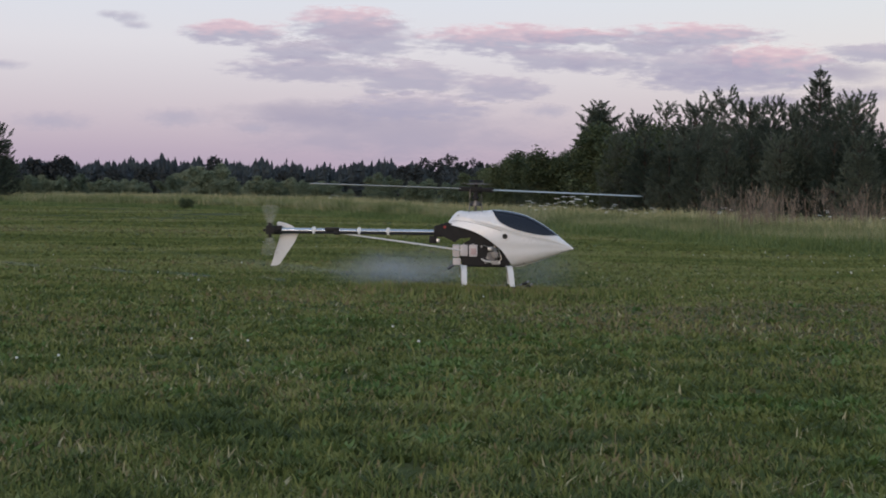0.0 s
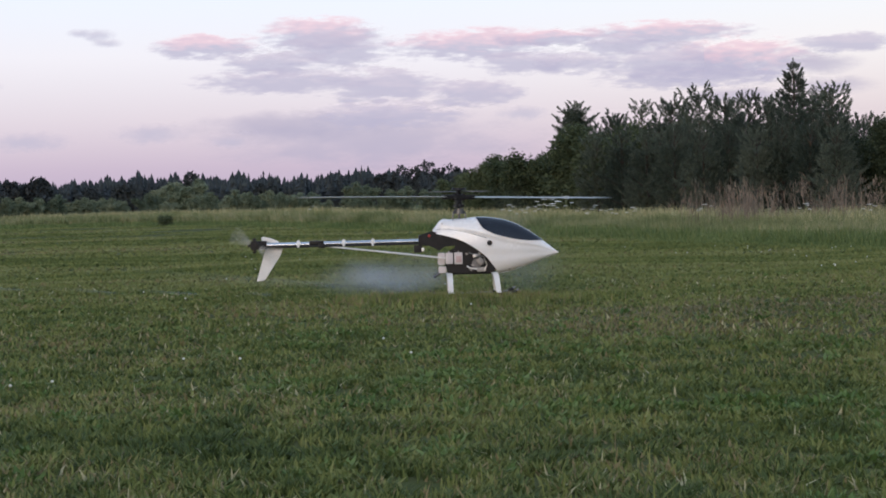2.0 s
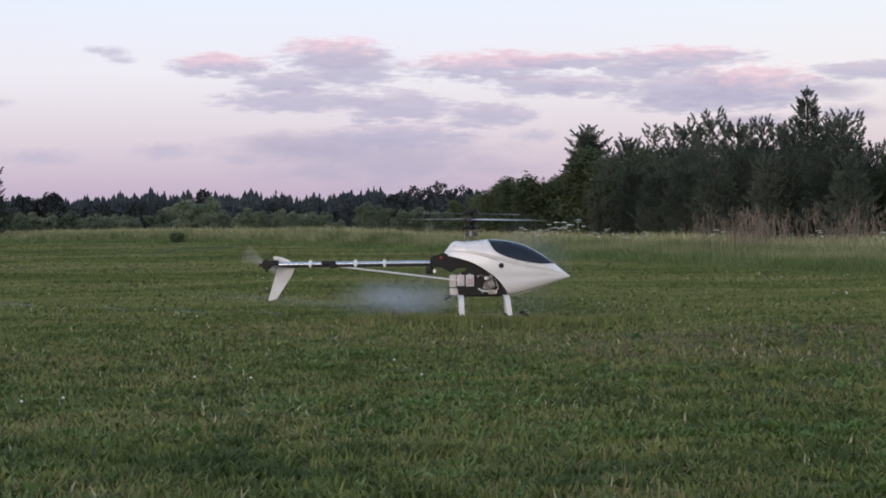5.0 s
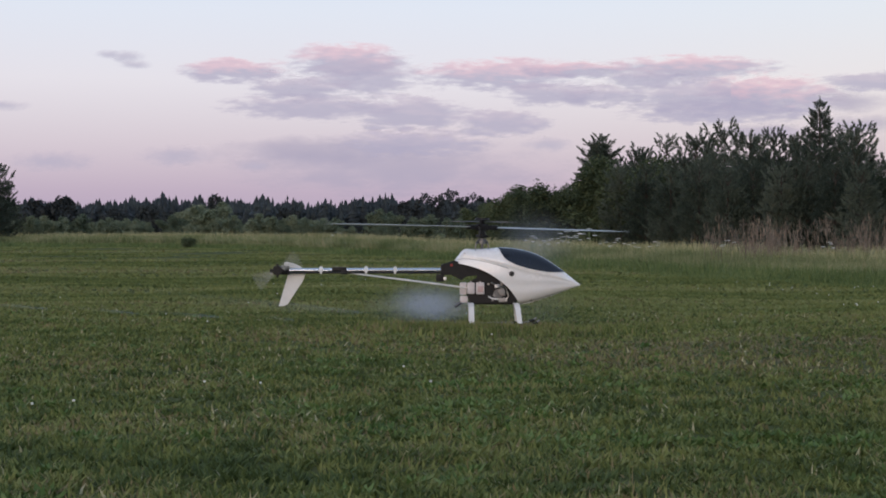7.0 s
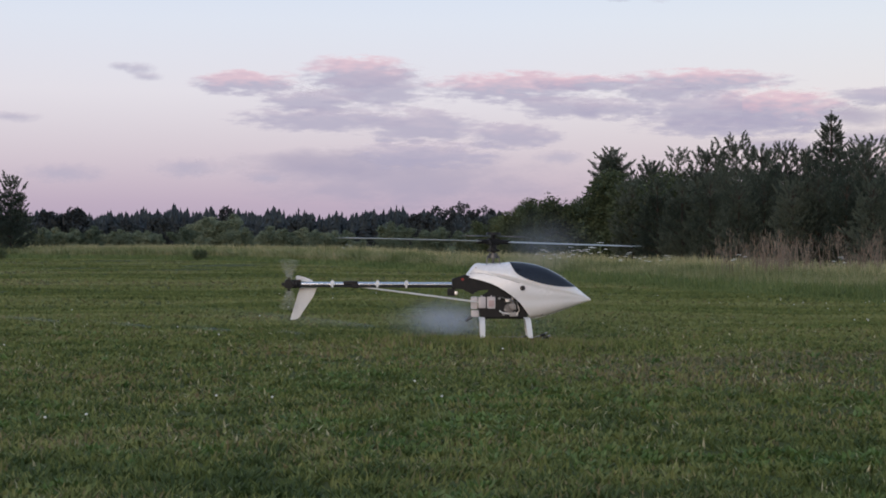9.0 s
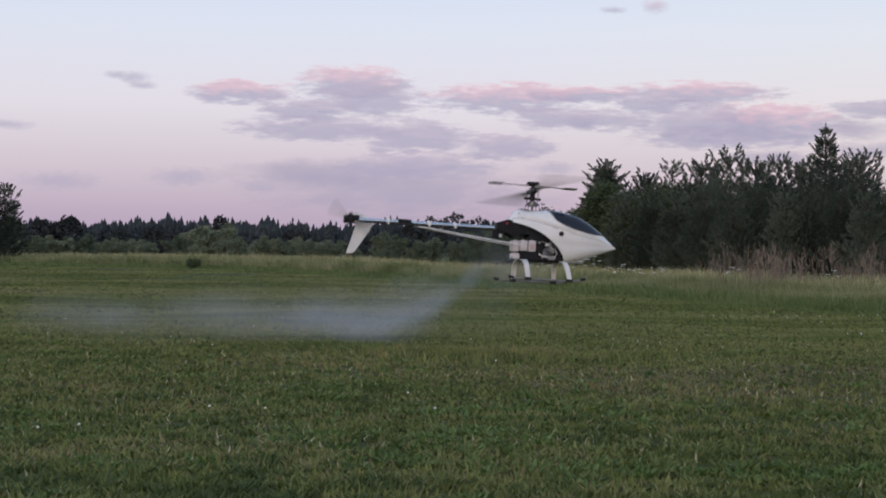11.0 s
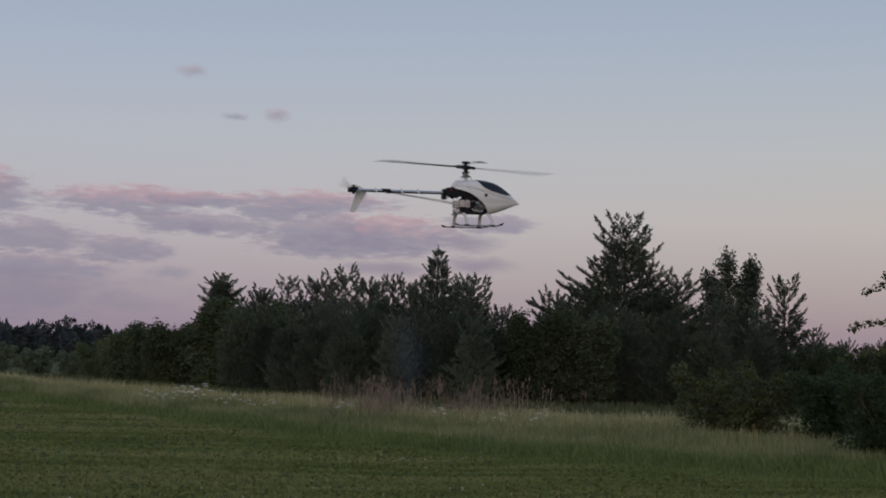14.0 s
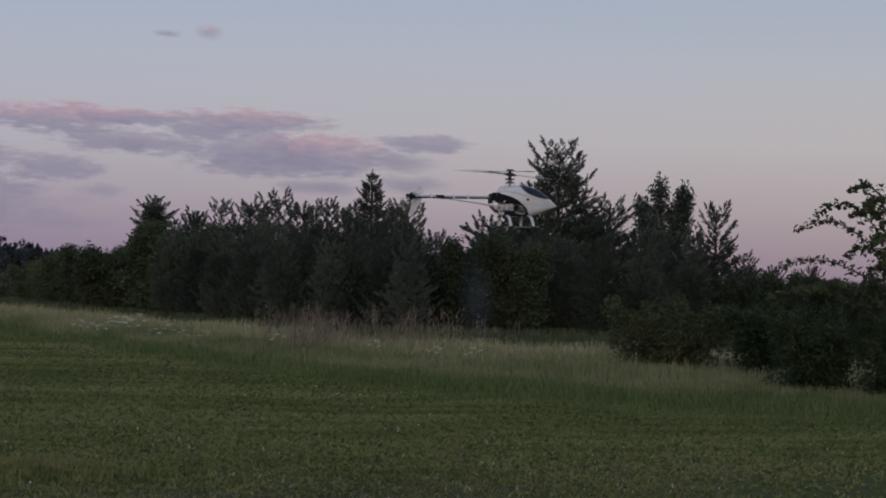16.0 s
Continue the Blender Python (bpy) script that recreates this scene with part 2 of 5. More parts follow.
M_SEED = foliage("seed heads", (0.281, 0.260, 0.123), (0.416, 0.380, 0.194), (0.582, 0.530, 0.299), 0.9, broad=1.2)
M_FLUFF = foliage("pale fluff", (0.209, 0.212, 0.112), (0.285, 0.285, 0.160), (0.399, 0.386, 0.240), 0.6)
M_EDGE = foliage("rank grass", (0.097, 0.138, 0.044), (0.149, 0.196, 0.066), (0.220, 0.259, 0.097), 0.5)
M_TUFT = foliage("dark tufts", (0.052, 0.078, 0.023), (0.090, 0.125, 0.038), (0.142, 0.176, 0.059), 0.9)
# leaf tones lowered to hold the shade at the foot of the wood
M_UNDER_SHADE = foliage("shaded undergrowth leaves", (0.052, 0.066, 0.030), (0.090, 0.108, 0.046), (0.15, 0.158, 0.076), 0.4)
M_REED = foliage("dry grass", (0.15, 0.115, 0.085), (0.25, 0.19, 0.14), (0.38, 0.30, 0.22), 0.8)
M_STRAW = foliage("cut straw", (0.36, 0.33, 0.19), (0.46, 0.42, 0.25), (0.56, 0.52, 0.33), 3.0)
M_PINE = foliage("pine needles", (0.033, 0.047, 0.035), (0.084, 0.107, 0.078), (0.161, 0.185, 0.135), 0.9, through=0.22, each=0.3, grain=0.4, broad=1.0)
M_SPRUCE = foliage("far needles", (0.022, 0.026, 0.027), (0.034, 0.040, 0.040), (0.050, 0.058, 0.052), 0.02, through=0)
M_WILLOW = foliage("shrub leaves", (0.052, 0.071, 0.035), (0.099, 0.123, 0.059), (0.162, 0.187, 0.089), 0.4, through=0.3, each=0.4)
M_THICKET = foliage("thicket leaves", (0.033, 0.047, 0.025), (0.060, 0.077, 0.039), (0.101, 0.121, 0.060), 0.4, through=0.25, each=0.3)
# paler and bluer than the near shrubs: distance haze is mixed into the colour
M_SCRUB_HAZE = foliage("hazed scrub leaves", (0.089, 0.117, 0.075), (0.152, 0.187, 0.118), (0.241, 0.270, 0.171), 0.12, through=0.2, each=0.6)
M_BUSH = foliage("bush leaves", (0.025, 0.045, 0.018), (0.045, 0.072, 0.029), (0.081, 0.115, 0.045), 1.2, through=0.25)
M_SPRAY = foliage("spray leaves", (0.038, 0.050, 0.020), (0.080, 0.097, 0.038), (0.137, 0.152, 0.065), 1.2, through=0.3)
M_BARK = surface("bark", (0.035, 0.026, 0.02), (0.09, 0.065, 0.05), 0.9, 0, 6, 0.6)
M_STEM = surface("stems", (0.13, 0.16, 0.065), (0.21, 0.23, 0.10), 0.8, 0, 8, 0.1)
M_PETAL = surface("petals", (0.62, 0.62, 0.56), (0.78, 0.78, 0.72), 0.8, 0, 30, 0.1)
M_WHITE = surface("white gelcoat", (0.85, 0.835, 0.81), (0.91, 0.90, 0.885), 0.24, 0, 7, 0.03, coat=0.3)
M_PLASTIC = surface("white plastic", (0.66, 0.65, 0.62), (0.78, 0.77, 0.74), 0.4, 0, 14, 0.06)
M_TANK = surface("milky tank", (0.50, 0.46, 0.45), (0.66, 0.60, 0.58), 0.35, 0, 20, 0.05)
M_TINT = surface("tinted window", (0.006, 0.008, 0.015), (0.016, 0.02, 0.03), 0.12, 0, 5, 0.02)
M_CARBON = surface("black composite", (0.006, 0.006, 0.007), (0.015, 0.014, 0.014), 0.45, 0, 40, 0.12, spec=0.25)
M_RUBBER = surface("black rubber", (0.01, 0.01, 0.01), (0.025, 0.024, 0.023), 0.7, 0, 30, 0.1)
M_ALU = surface("brushed aluminium", (0.50, 0.51, 0.52), (0.66, 0.66, 0.66), 0.32, 1.0, 30, 0.08)
M_STEEL = surface("dark steel", (0.10, 0.10, 0.105), (0.20, 0.20, 0.20), 0.4, 1.0, 30, 0.08)
M_ENGINE = surface("engine casting", (0.20, 0.19, 0.18), (0.36, 0.35, 0.33), 0.5, 0.7, 25, 0.2)
M_RED = surface("red cap", (0.25, 0.012, 0.01), (0.36, 0.02, 0.015), 0.4, 0, 30, 0.05)
M_STICKER = surface("pink sticker", (0.46, 0.32, 0.31), (0.54, 0.40, 0.38), 0.5, 0, 30, 0.05)
M_BLADE = surface("blade skin", (0.30, 0.31, 0.29), (0.40, 0.41, 0.38), 0.4, 0, 10, 0.03)
M_BLADEGREY = surface("blade tip", (0.10, 0.10, 0.10), (0.16, 0.16, 0.16), 0.4, 0, 10, 0.03)
M_CLOUD_PINK = soft_sheet("pink cloud", (0.42, 0.39, 0.525), (0.82, 0.52, 0.59), 0.78, 0.52, (1, 1, 4.2), 0.026, 0.62, split=0.15)
M_CLOUD_GREY = soft_sheet("grey cloud", (0.42, 0.39, 0.525), (0.56, 0.475, 0.58), 0.76, 0.52, (1, 1, 4.2), 0.026, 0.62, split=0.25)
M_CLOUD_FAINT = soft_sheet("faint cloud", (0.40, 0.365, 0.49), (0.44, 0.39, 0.50), 0.72, 0.8, (1, 1, 2.8), 0.014, 0.45)
M_CLOUD_WISP = soft_sheet("small pink cloud", (0.50, 0.43, 0.54), (0.70, 0.48, 0.56), 0.60, 0.85, (1, 1, 1.8), 0.040, 0.38)
M_CLOUD_TUFT = soft_sheet("small grey cloud", (0.42, 0.40, 0.53), (0.50, 0.44, 0.55), 0.62, 0.85, (1, 1, 1.8), 0.040, 0.40)
M_SMOKE = soft_sheet("exhaust smoke", (0.42, 0.52, 0.70), (0.48, 0.58, 0.76), 0.215, 1.0, (1, 1, 1.2), 3.6, 0.40, glow=0)
M_BLUR = soft_sheet("thin smoke", (0.42, 0.50, 0.62), (0.48, 0.56, 0.68), 0.22, 1.15, (1, 1, 1.2), 2.2, 0.45, glow=0)
M_WASH = soft_sheet("blown smoke", (0.44, 0.51, 0.64), (0.50, 0.57, 0.70), 0.26, 1.1, (1, 1, 1.2), 2.6, 0.46, glow=0)
M_HAZE = soft_sheet("smoke haze", (0.46, 0.50, 0.58), (0.52, 0.56, 0.64), 0.15, 1.2, (1, 1, 1.2), 1.6, 0.35, glow=0)
M_COLUMN = soft_sheet("faint smoke", (0.26, 0.34, 0.46), (0.28, 0.36, 0.48), 0.11, 1.1, (1, 1, 0.8), 2.0, 0.30, glow=0)
M_BOOM = surface("polished boom", (0.62, 0.63, 0.64), (0.78, 0.78, 0.78), 0.13, 1.0, 12, 0.02)
M_THATCH = foliage("thatch", (0.132, 0.119, 0.057), (0.205, 0.178, 0.089), (0.304, 0.259, 0.138), 1.2)


# ---------------------------------------------------------------- mesh helpers
def mesh_of(name, verts, faces, material, smooth=False):
    me = bpy.data.meshes.new(name)
    me.from_pydata(verts, [], faces)
    me.materials.append(material)
    if smooth:
        me.polygons.foreach_set("use_smooth", [True] * len(me.polygons))
    me.update()
    return me


def finish(bm, name, material, smooth=True):
    bmesh.ops.recalc_face_normals(bm, faces=bm.faces[:])
    me = bpy.data.meshes.new(name)
    bm.to_mesh(me)
    bm.free()
    me.materials.append(material)
    if smooth:
        me.polygons.foreach_set("use_smooth", [True] * len(me.polygons))
        me.set_sharp_from_angle(angle=radians(38))
    return me


def part(name, bm, material, parent, label="", smooth=True):
    """Links a bmesh (or a mesh) as one object under a thing or a part."""
    me = bm if isinstance(bm, bpy.types.Mesh) else finish(bm, name, material, smooth)
    ob = new(name, me)
    ob.parent = parent
    return tagged(ob, label)


def tube(bm, points, radius, sides=10, caps=True):
    """A round bar along points; radius may be a list."""
    pts = [Vector(p) for p in points]
    rad = radius if isinstance(radius, (list, tuple)) else [radius] * len(pts)
    rings, up = [], None
    for i, p in enumerate(pts):
        d = (pts[min(i + 1, len(pts) - 1)] - pts[max(i - 1, 0)]).normalized()
        if up is None:
            up = d.orthogonal().normalized()
        up = (up - d * up.dot(d)).normalized()
        side = d.cross(up)
        rings.append([bm.verts.new(p + (up * cos(2 * pi * k / sides) + side * sin(2 * pi * k / sides)) * rad[i]) for k in range(sides)])
    for a, b in zip(rings, rings[1:]):
        for k in range(sides):
            bm.faces.new((a[k], a[(k + 1) % sides], b[(k + 1) % sides], b[k]))
    if caps:
        bm.faces.new(rings[0][::-1])
        bm.faces.new(rings[-1])
    return bm


def block(bm, x0, x1, y0, y1, z0, z1, bevel=0.003):
    made = bmesh.ops.create_cube(bm, size=1.0)["verts"]
    for v in made:
        v.co = Vector((x0 + (v.co.x + 0.5) * (x1 - x0), y0 + (v.co.y + 0.5) * (y1 - y0), z0 + (v.co.z + 0.5) * (z1 - z0)))
    if bevel:
        edges = list({e for v in made for e in v.link_edges})
        bmesh.ops.bevel(bm, geom=edges, offset=bevel, segments=2, affect="EDGES", profile=0.7)
    return bm


def slab(bm, outline, y0, y1, bevel=0.0015):
    """An outline in x and z, given thickness along y."""
    a = [bm.verts.new((x, y0, z)) for x, z in outline]
    b = [bm.verts.new((x, y1, z)) for x, z in outline]
    f = [bm.faces.new(a), bm.faces.new(b[::-1])]
    n = len(outline)
    for k in range(n):
        f.append(bm.faces.new((a[k], b[k], b[(k + 1) % n], a[(k + 1) % n])))
    if bevel:
        edges = list({e for q in f[:2] for e in q.edges})
        bmesh.ops.bevel(bm, geom=edges, offset=bevel, segments=1, affect="EDGES")
    return bm


def knot(xs, ys):
    """A smooth curve through knots (monotone cubic by numpy gradients)."""
    xs, ys = np.array(xs, float), np.array(ys, float)
    g = np.gradient(ys, xs)

    def at(x):
        x = min(max(x, xs[0]), xs[-1])
        i = min(int(np.searchsorted(xs, x, "right")) - 1, len(xs) - 2)
        h = xs[i + 1] - xs[i]
        s = (x - xs[i]) / h
        return float((2 * s ** 3 - 3 * s ** 2 + 1) * ys[i] + (s ** 3 - 2 * s ** 2 + s) * h * g[i] + (-2 * s ** 3 + 3 * s ** 2) * ys[i + 1] + (s ** 3 - s ** 2) * h * g[i + 1])
    return at


def polar(az, dist):
    return dist * sin(radians(az)), dist * cos(radians(az))


rng = np.random.default_rng(7)


# ---------------------------------------------------------------- ground
EDGE_X = [-120, -60, -13.8, -5.8, -0.5, 1.2, 2.2, 3.3, 5.0, 8.0, 14.0, 40.0]
EDGE_Y = [66, 62, 54.7, 48, 31, 24, 20, 16.0, 13.0, 10.5, 8.0, 2.0]


def edge_y(x):
    """How far the mown field reaches at x."""
    return np.interp(x, EDGE_X, EDGE_Y)


def rolling(x, y):
    return 0.012 * np.sin(x * 0.9 + 0.4 * y) * np.cos(y * 0.7) + 0.008 * np.sin(2.3 * x - 1.1 * y)


def build_ground():
    xs = np.concatenate([[-3000, -800, -200, -80, -40], np.linspace(-24, 24, 97), [40, 80, 200, 800, 3000]])
    ys = np.concatenate([[-3000, -400, -60, -15, -5], np.linspace(0, 30, 91), [34, 40, 48, 60, 80, 120, 250, 600, 1500, 3000]])
    verts = [(float(x), float(y), float(-0.03 + (rolling(x, y) if abs(x) < 60 and abs(y) < 60 else 0))) for y in ys for x in xs]
    w = len(xs)
    faces = [(j * w + i, j * w + i + 1, (j + 1) * w + i + 1, (j + 1) * w + i) for j in range(len(ys) - 1) for i in range(w - 1)]
    m, n, l, bs = nodes_of("field")
    geo = n.new("ShaderNodeNewGeometry")
    a, b = n.new("ShaderNodeTexNoise"), n.new("ShaderNodeTexNoise")
    a.inputs["Scale"].default_value, a.inputs["Detail"].default_value = 0.5, 6
    b.inputs["Scale"].default_value, b.inputs["Detail"].default_value = 14, 4
    for q in (a, b):
        l.new(geo.outputs["Position"], q.inputs["Vector"])
    mx = n.new("ShaderNodeMath")
    mx.operation = "MULTIPLY_ADD"
    mx.inputs[1].default_value = 0.5
    l.new(b.outputs["Fac"], mx.inputs[0])
    hf = n.new("ShaderNodeMath")
    hf.operation = "MULTIPLY"
    hf.inputs[1].default_value = 0.5
    l.new(a.outputs["Fac"], hf.inputs[0])
    l.new(hf.outputs[0], mx.inputs[2])
    rp = n.new("ShaderNodeValToRGB")
    e = rp.color_ramp.elements
    e.new(0.5)
    for q, (p, c) in zip(e, ((0.32, (0.046, 0.058, 0.017)), (0.5, (0.078, 0.090, 0.027)), (0.68, (0.120, 0.116, 0.048)))):
        q.position, q.color = p, (*c, 1)
    l.new(mx.outputs[0], rp.inputs["Fac"])
    l.new(rp.outputs["Color"], bs.inputs["Base Color"])
    bs.inputs["Roughness"].default_value, bs.inputs["Specular IOR Level"].default_value = 0.95, 0.1
    bp = n.new("ShaderNodeBump")
    bp.inputs["Strength"].default_value, bp.inputs["Distance"].default_value = 0.6, 0.03
    l.new(b.outputs["Fac"], bp.inputs["Height"])
    l.new(bp.outputs["Normal"], bs.inputs["Normal"])
    ob = new("ground", mesh_of("ground", verts, faces, m, True))
    tagged(ob, "flat field of short mown grass on dark soil", "field", kind="structure")


def blades(name, px, py, height, width, lean, material, label, category, segs=2, base=-0.03, curl=0.5, toward=None, oval=False):
    """Grass: one tapered bent blade per point, leaning any way or towards the angle given."""
    k = len(px)
    ang, az = rng.uniform(0, 2 * pi, k), rng.uniform(0, 2 * pi, k)
    ln = np.abs(rng.normal(0, lean, k))
    if toward is not None:
        az, ang, ln = toward, toward + pi / 2 + rng.normal(0, 0.5, k), lean * rng.uniform(0.35, 1.3, k)
    dx, dy = np.cos(az) * ln, np.sin(az) * ln
    wx, wy = np.cos(ang) * width * 0.5, np.sin(ang) * width * 0.5
    z0 = base + rolling(px, py) - 0.005
    rows = []
    for s in range(segs):
        f = s / segs
        q = (0.45 + 1.5 * f) if oval else (1 - 0.55 * f)
        ox, oy, oz = px + dx * height * f ** 1.6, py + dy * height * f ** 1.6, z0 + height * (f - curl * 0.25 * ln * f * f)
        rows.append(np.stack([ox - wx * q, oy - wy * q, oz], 1))
        rows.append(np.stack([ox + wx * q, oy + wy * q, oz], 1))
    rows.append(np.stack([px + dx * height, py + dy * height, z0 + height * (1 - curl * np.minimum(ln, 1.2) * 0.45)], 1))
    per = 2 * segs + 1
    v = np.stack(rows, 1).reshape(-1, 3)
    o = np.arange(k)[:, None] * per
    tris = []
    for s in range(segs - 1):
        a = 2 * s
        tris += [np.stack([o[:, 0] + a, o[:, 0] + a + 1, o[:, 0] + a + 3], 1), np.stack([o[:, 0] + a, o[:, 0] + a + 3, o[:, 0] + a + 2], 1)]
    a = 2 * (segs - 1)
    tris.append(np.stack([o[:, 0] + a, o[:, 0] + a + 1, o[:, 0] + a + 2], 1))
    t = np.concatenate(tris)
    ob = new(name, soup(name, v, t, material))
    return tagged(ob, label, category, kind="stuff")


def soup(name, v, t, material):
    """A mesh of triangles from arrays."""
    me = bpy.data.meshes.new(name)
    me.vertices.add(len(v))
    me.vertices.foreach_set("co", np.asarray(v, np.float32).ravel())
    me.loops.add(len(t) * 3)
    me.loops.foreach_set("vertex_index", np.asarray(t, np.int32).ravel())
    me.polygons.add(len(t))
    me.polygons.foreach_set("loop_start", np.arange(0, len(t) * 3, 3, dtype=np.int32))
    me.update(calc_edges=True)
    me.materials.append(material)
    return me


def wedge(n, d0, d1, a0, a1, power=1.0):
    """n points in a sector round the origin, more of them near."""
    d = d0 * (d1 / d0) ** (rng.uniform(0, 1, n) ** power)
    a = np.radians(rng.uniform(a0, a1, n) + rng.normal(0, 2.2, n))
    return d * np.sin(a), d * np.cos(a), d


def clumped(x, y, f=1.0):
    return 0.5 + 0.5 * np.sin(3.1 * x * f + 1.3 * np.sin(2.2 * y * f)) * np.sin(2.7 * y * f + 1.7 * np.sin(1.9 * x * f))


def uneven(x, y, cell, seed):
    """Smooth random values between 0 and 1 over the ground, cell metres apart."""
    g = np.random.default_rng(seed).random((128, 128))
    u, w = x / cell + 40.0, y / cell + 40.0
    i, j = np.floor(u).astype(int), np.floor(w).astype(int)
    a, b = u - i, w - j
    a, b = a * a * (3 - 2 * a), b * b * (3 - 2 * b)
    i0, i1, j0, j1 = i % 128, (i + 1) % 128, j % 128, (j + 1) % 128
    return (g[i0, j0] * (1 - a) + g[i1, j0] * a) * (1 - b) + (g[i0, j1] * (1 - a) + g[i1, j1] * a) * b


def tussocks(x, y, d, count, radius, tall, wide, lean, material, label, category="grass"):
    """Tufts of blades or leaves that lean outwards from each centre."""
    n = len(x)
    size = np.repeat(rng.uniform(0.6, 1.35, n), count)
    cx, cy, dd = (np.repeat(q, count) for q in (x, y, d))
    out = rng.uniform(0, 2 * pi, n * count)
    off = np.sqrt(rng.random(n * count)) * radius * size
    h = tall * size * rng.uniform(0.6, 1.15, n * count)
    name = "lawn_weeds" if category == "weeds" else "lawn_grass"
    blades(name, cx + np.cos(out) * off, cy + np.sin(out) * off, h, (wide + 0.0010 * dd) * rng.uniform(0.6, 1.25, n * count), lean, material, label, category, 2, toward=out, oval=category == "weeds")


def worn(x, y):
    """How worn the lawn is: brown and thin in a stretch beside and beyond the take-off spot."""
    band = np.clip((x + 0.5) / 1.2, 0, 1) * np.clip((y - 5.4 + 0.25 * x) / 0.9, 0, 1) * np.clip((9.0 - y) / 1.2, 0, 1)
    return band * np.clip(uneven(x * 0.5, y, 0.45, 8) * 1.3 + uneven(x, y, 0.15, 9) * 0.7 - 0.15, 0, 1)


def build_lawn():
    # short thin undergrowth of the lawn
    x, y, d = wedge(120000, 1.7, 12.5, -19, 33, 1.0)
    c = uneven(x, y, 0.22, 1) * 0.5 + uneven(x, y, 0.07, 2) * 0.5
    keep = (rng.random(len(x)) > 0.7 * worn(x, y)) & (c + 0.30 * rng.random(len(x)) > 0.50) & (rng.random(len(x)) < np.clip((13.0 - d) / 5.0, 0, 1)) & (rng.random(len(x)) < np.clip((d - 1.6) / 0.7, 0, 1))
    x, y, d, c = x[keep], y[keep], d[keep], c[keep]
    blades("lawn_grass", x, y, 0.012 + 0.010 * rng.random(len(x)) + 0.016 * c, 0.0042 + 0.0013 * d * rng.uniform(0.3, 1, len(x)), 0.95, M_LAWN, "short mown green grass with scattered straw", "grass", 2)
    # tufts: olive where the lawn is dry, green where it is lush, dark at the lowest values
    x, y, d = wedge(48000, 2.2, 11.0, -19, 33, 1.0)
    lush = uneven(x, y, 1.6, 3) * 0.20 + uneven(x, y * 0.6, 0.20, 4) * 0.40 + uneven(x, y * 0.6, 0.07, 7) * 0.40
    hole = uneven(x, y * 0.6, 0.06, 5) * 0.75 + uneven(x, y * 0.5, 0.3, 6) * 0.25
    keep = (rng.random(len(x)) > 0.85 * worn(x, y)) & (hole + 0.16 * rng.random(len(x)) > 0.44 + 0.16 * np.clip(4.0 - d, 0, 1)) & (rng.random(len(x)) < np.clip((11.5 - d) / 3.0, 0, 1))
    x, y, d, lush, hole = (q[keep] for q in (x, y, d, lush, hole))
    # more of the dark tufts within 3.8 m of the eye
    pick = lush + rng.normal(0, 0.07, len(x)) - 0.08 * np.clip(3.8 - d, 0, 1)
    pick = np.where((d > 6.2 + rng.normal(0, 0.7, len(x))) & (rng.random(len(x)) < 0.85), np.clip(pick, 0.40, 0.535), pick)
    for low, high, mat, tall, wide, label, cat in (
            (-1, 0.36, M_TUFT, 0.026, 0.0050, "darker ranker tufts in the mown grass", "grass"), (0.36, 0.54, M_LAWN, 0.024, 0.0050, "olive tufts of mown grass", "grass"),
            (0.54, 0.66, M_LEAF, 0.022, 0.0072, "broad weed leaves among the mown grass", "weeds"), (0.66, 2, M_LUSH, 0.024, 0.0080, "lush low clumps of clover leaves in the lawn", "weeds")):
        k = (pick >= low) & (pick < high)
        tussocks(x[k], y[k], d[k], 7, 0.019, tall, wide, 0.8, mat, label, cat)
    x, y, d = wedge(280000, 7.5, 62.0, -19, 33, 1.0)
    keep = (y < edge_y(x) + 0.4) & (rng.random(len(x)) < np.clip((d - 7.0) / 4.5, 0, 1)) & (rng.random(len(x)) > 0.8 * worn(x, y))
    x, y, d = x[keep], y[keep], d[keep]
    blades("lawn_grass", x, y, 0.020 + 0.012 * rng.random(len(x)), 0.014 + 0.0022 * d, 1.6, M_FAR, "short mown grass farther out on the field", "grass", 1)
    # the rest of the field, beside and behind the path of the eye
    k = 110000
    x, y = rng.normal(0, 16, k), rng.normal(4, 17, k)
    az, d = np.degrees(np.arctan2(x, y)), np.hypot(x, y)
    out = np.maximum(-17.5 - az, az - 31.5)
    keep = (out > rng.uniform(-3, 3, k)) & (d > 0.9) & (y < edge_y(x))
    x, y, d = x[keep], y[keep], d[keep]
    blades("lawn_grass", x, y, rng.uniform(0.022, 0.045, len(x)), 0.016 + 0.0012 * d, 1.4, M_LAWN, "short mown grass round the take-off spot", "grass", 2)
    k = 9000
    a, d = np.radians(rng.uniform(-19, 33, k)), rng.uniform(0.8, 2.45, k)
    blades("lawn_grass", d * np.sin(a), d * np.cos(a), rng.uniform(0.020, 0.036, k), 0.009 * np.ones(k), 1.4, M_LAWN, "short mown grass round the take-off spot", "grass", 2)


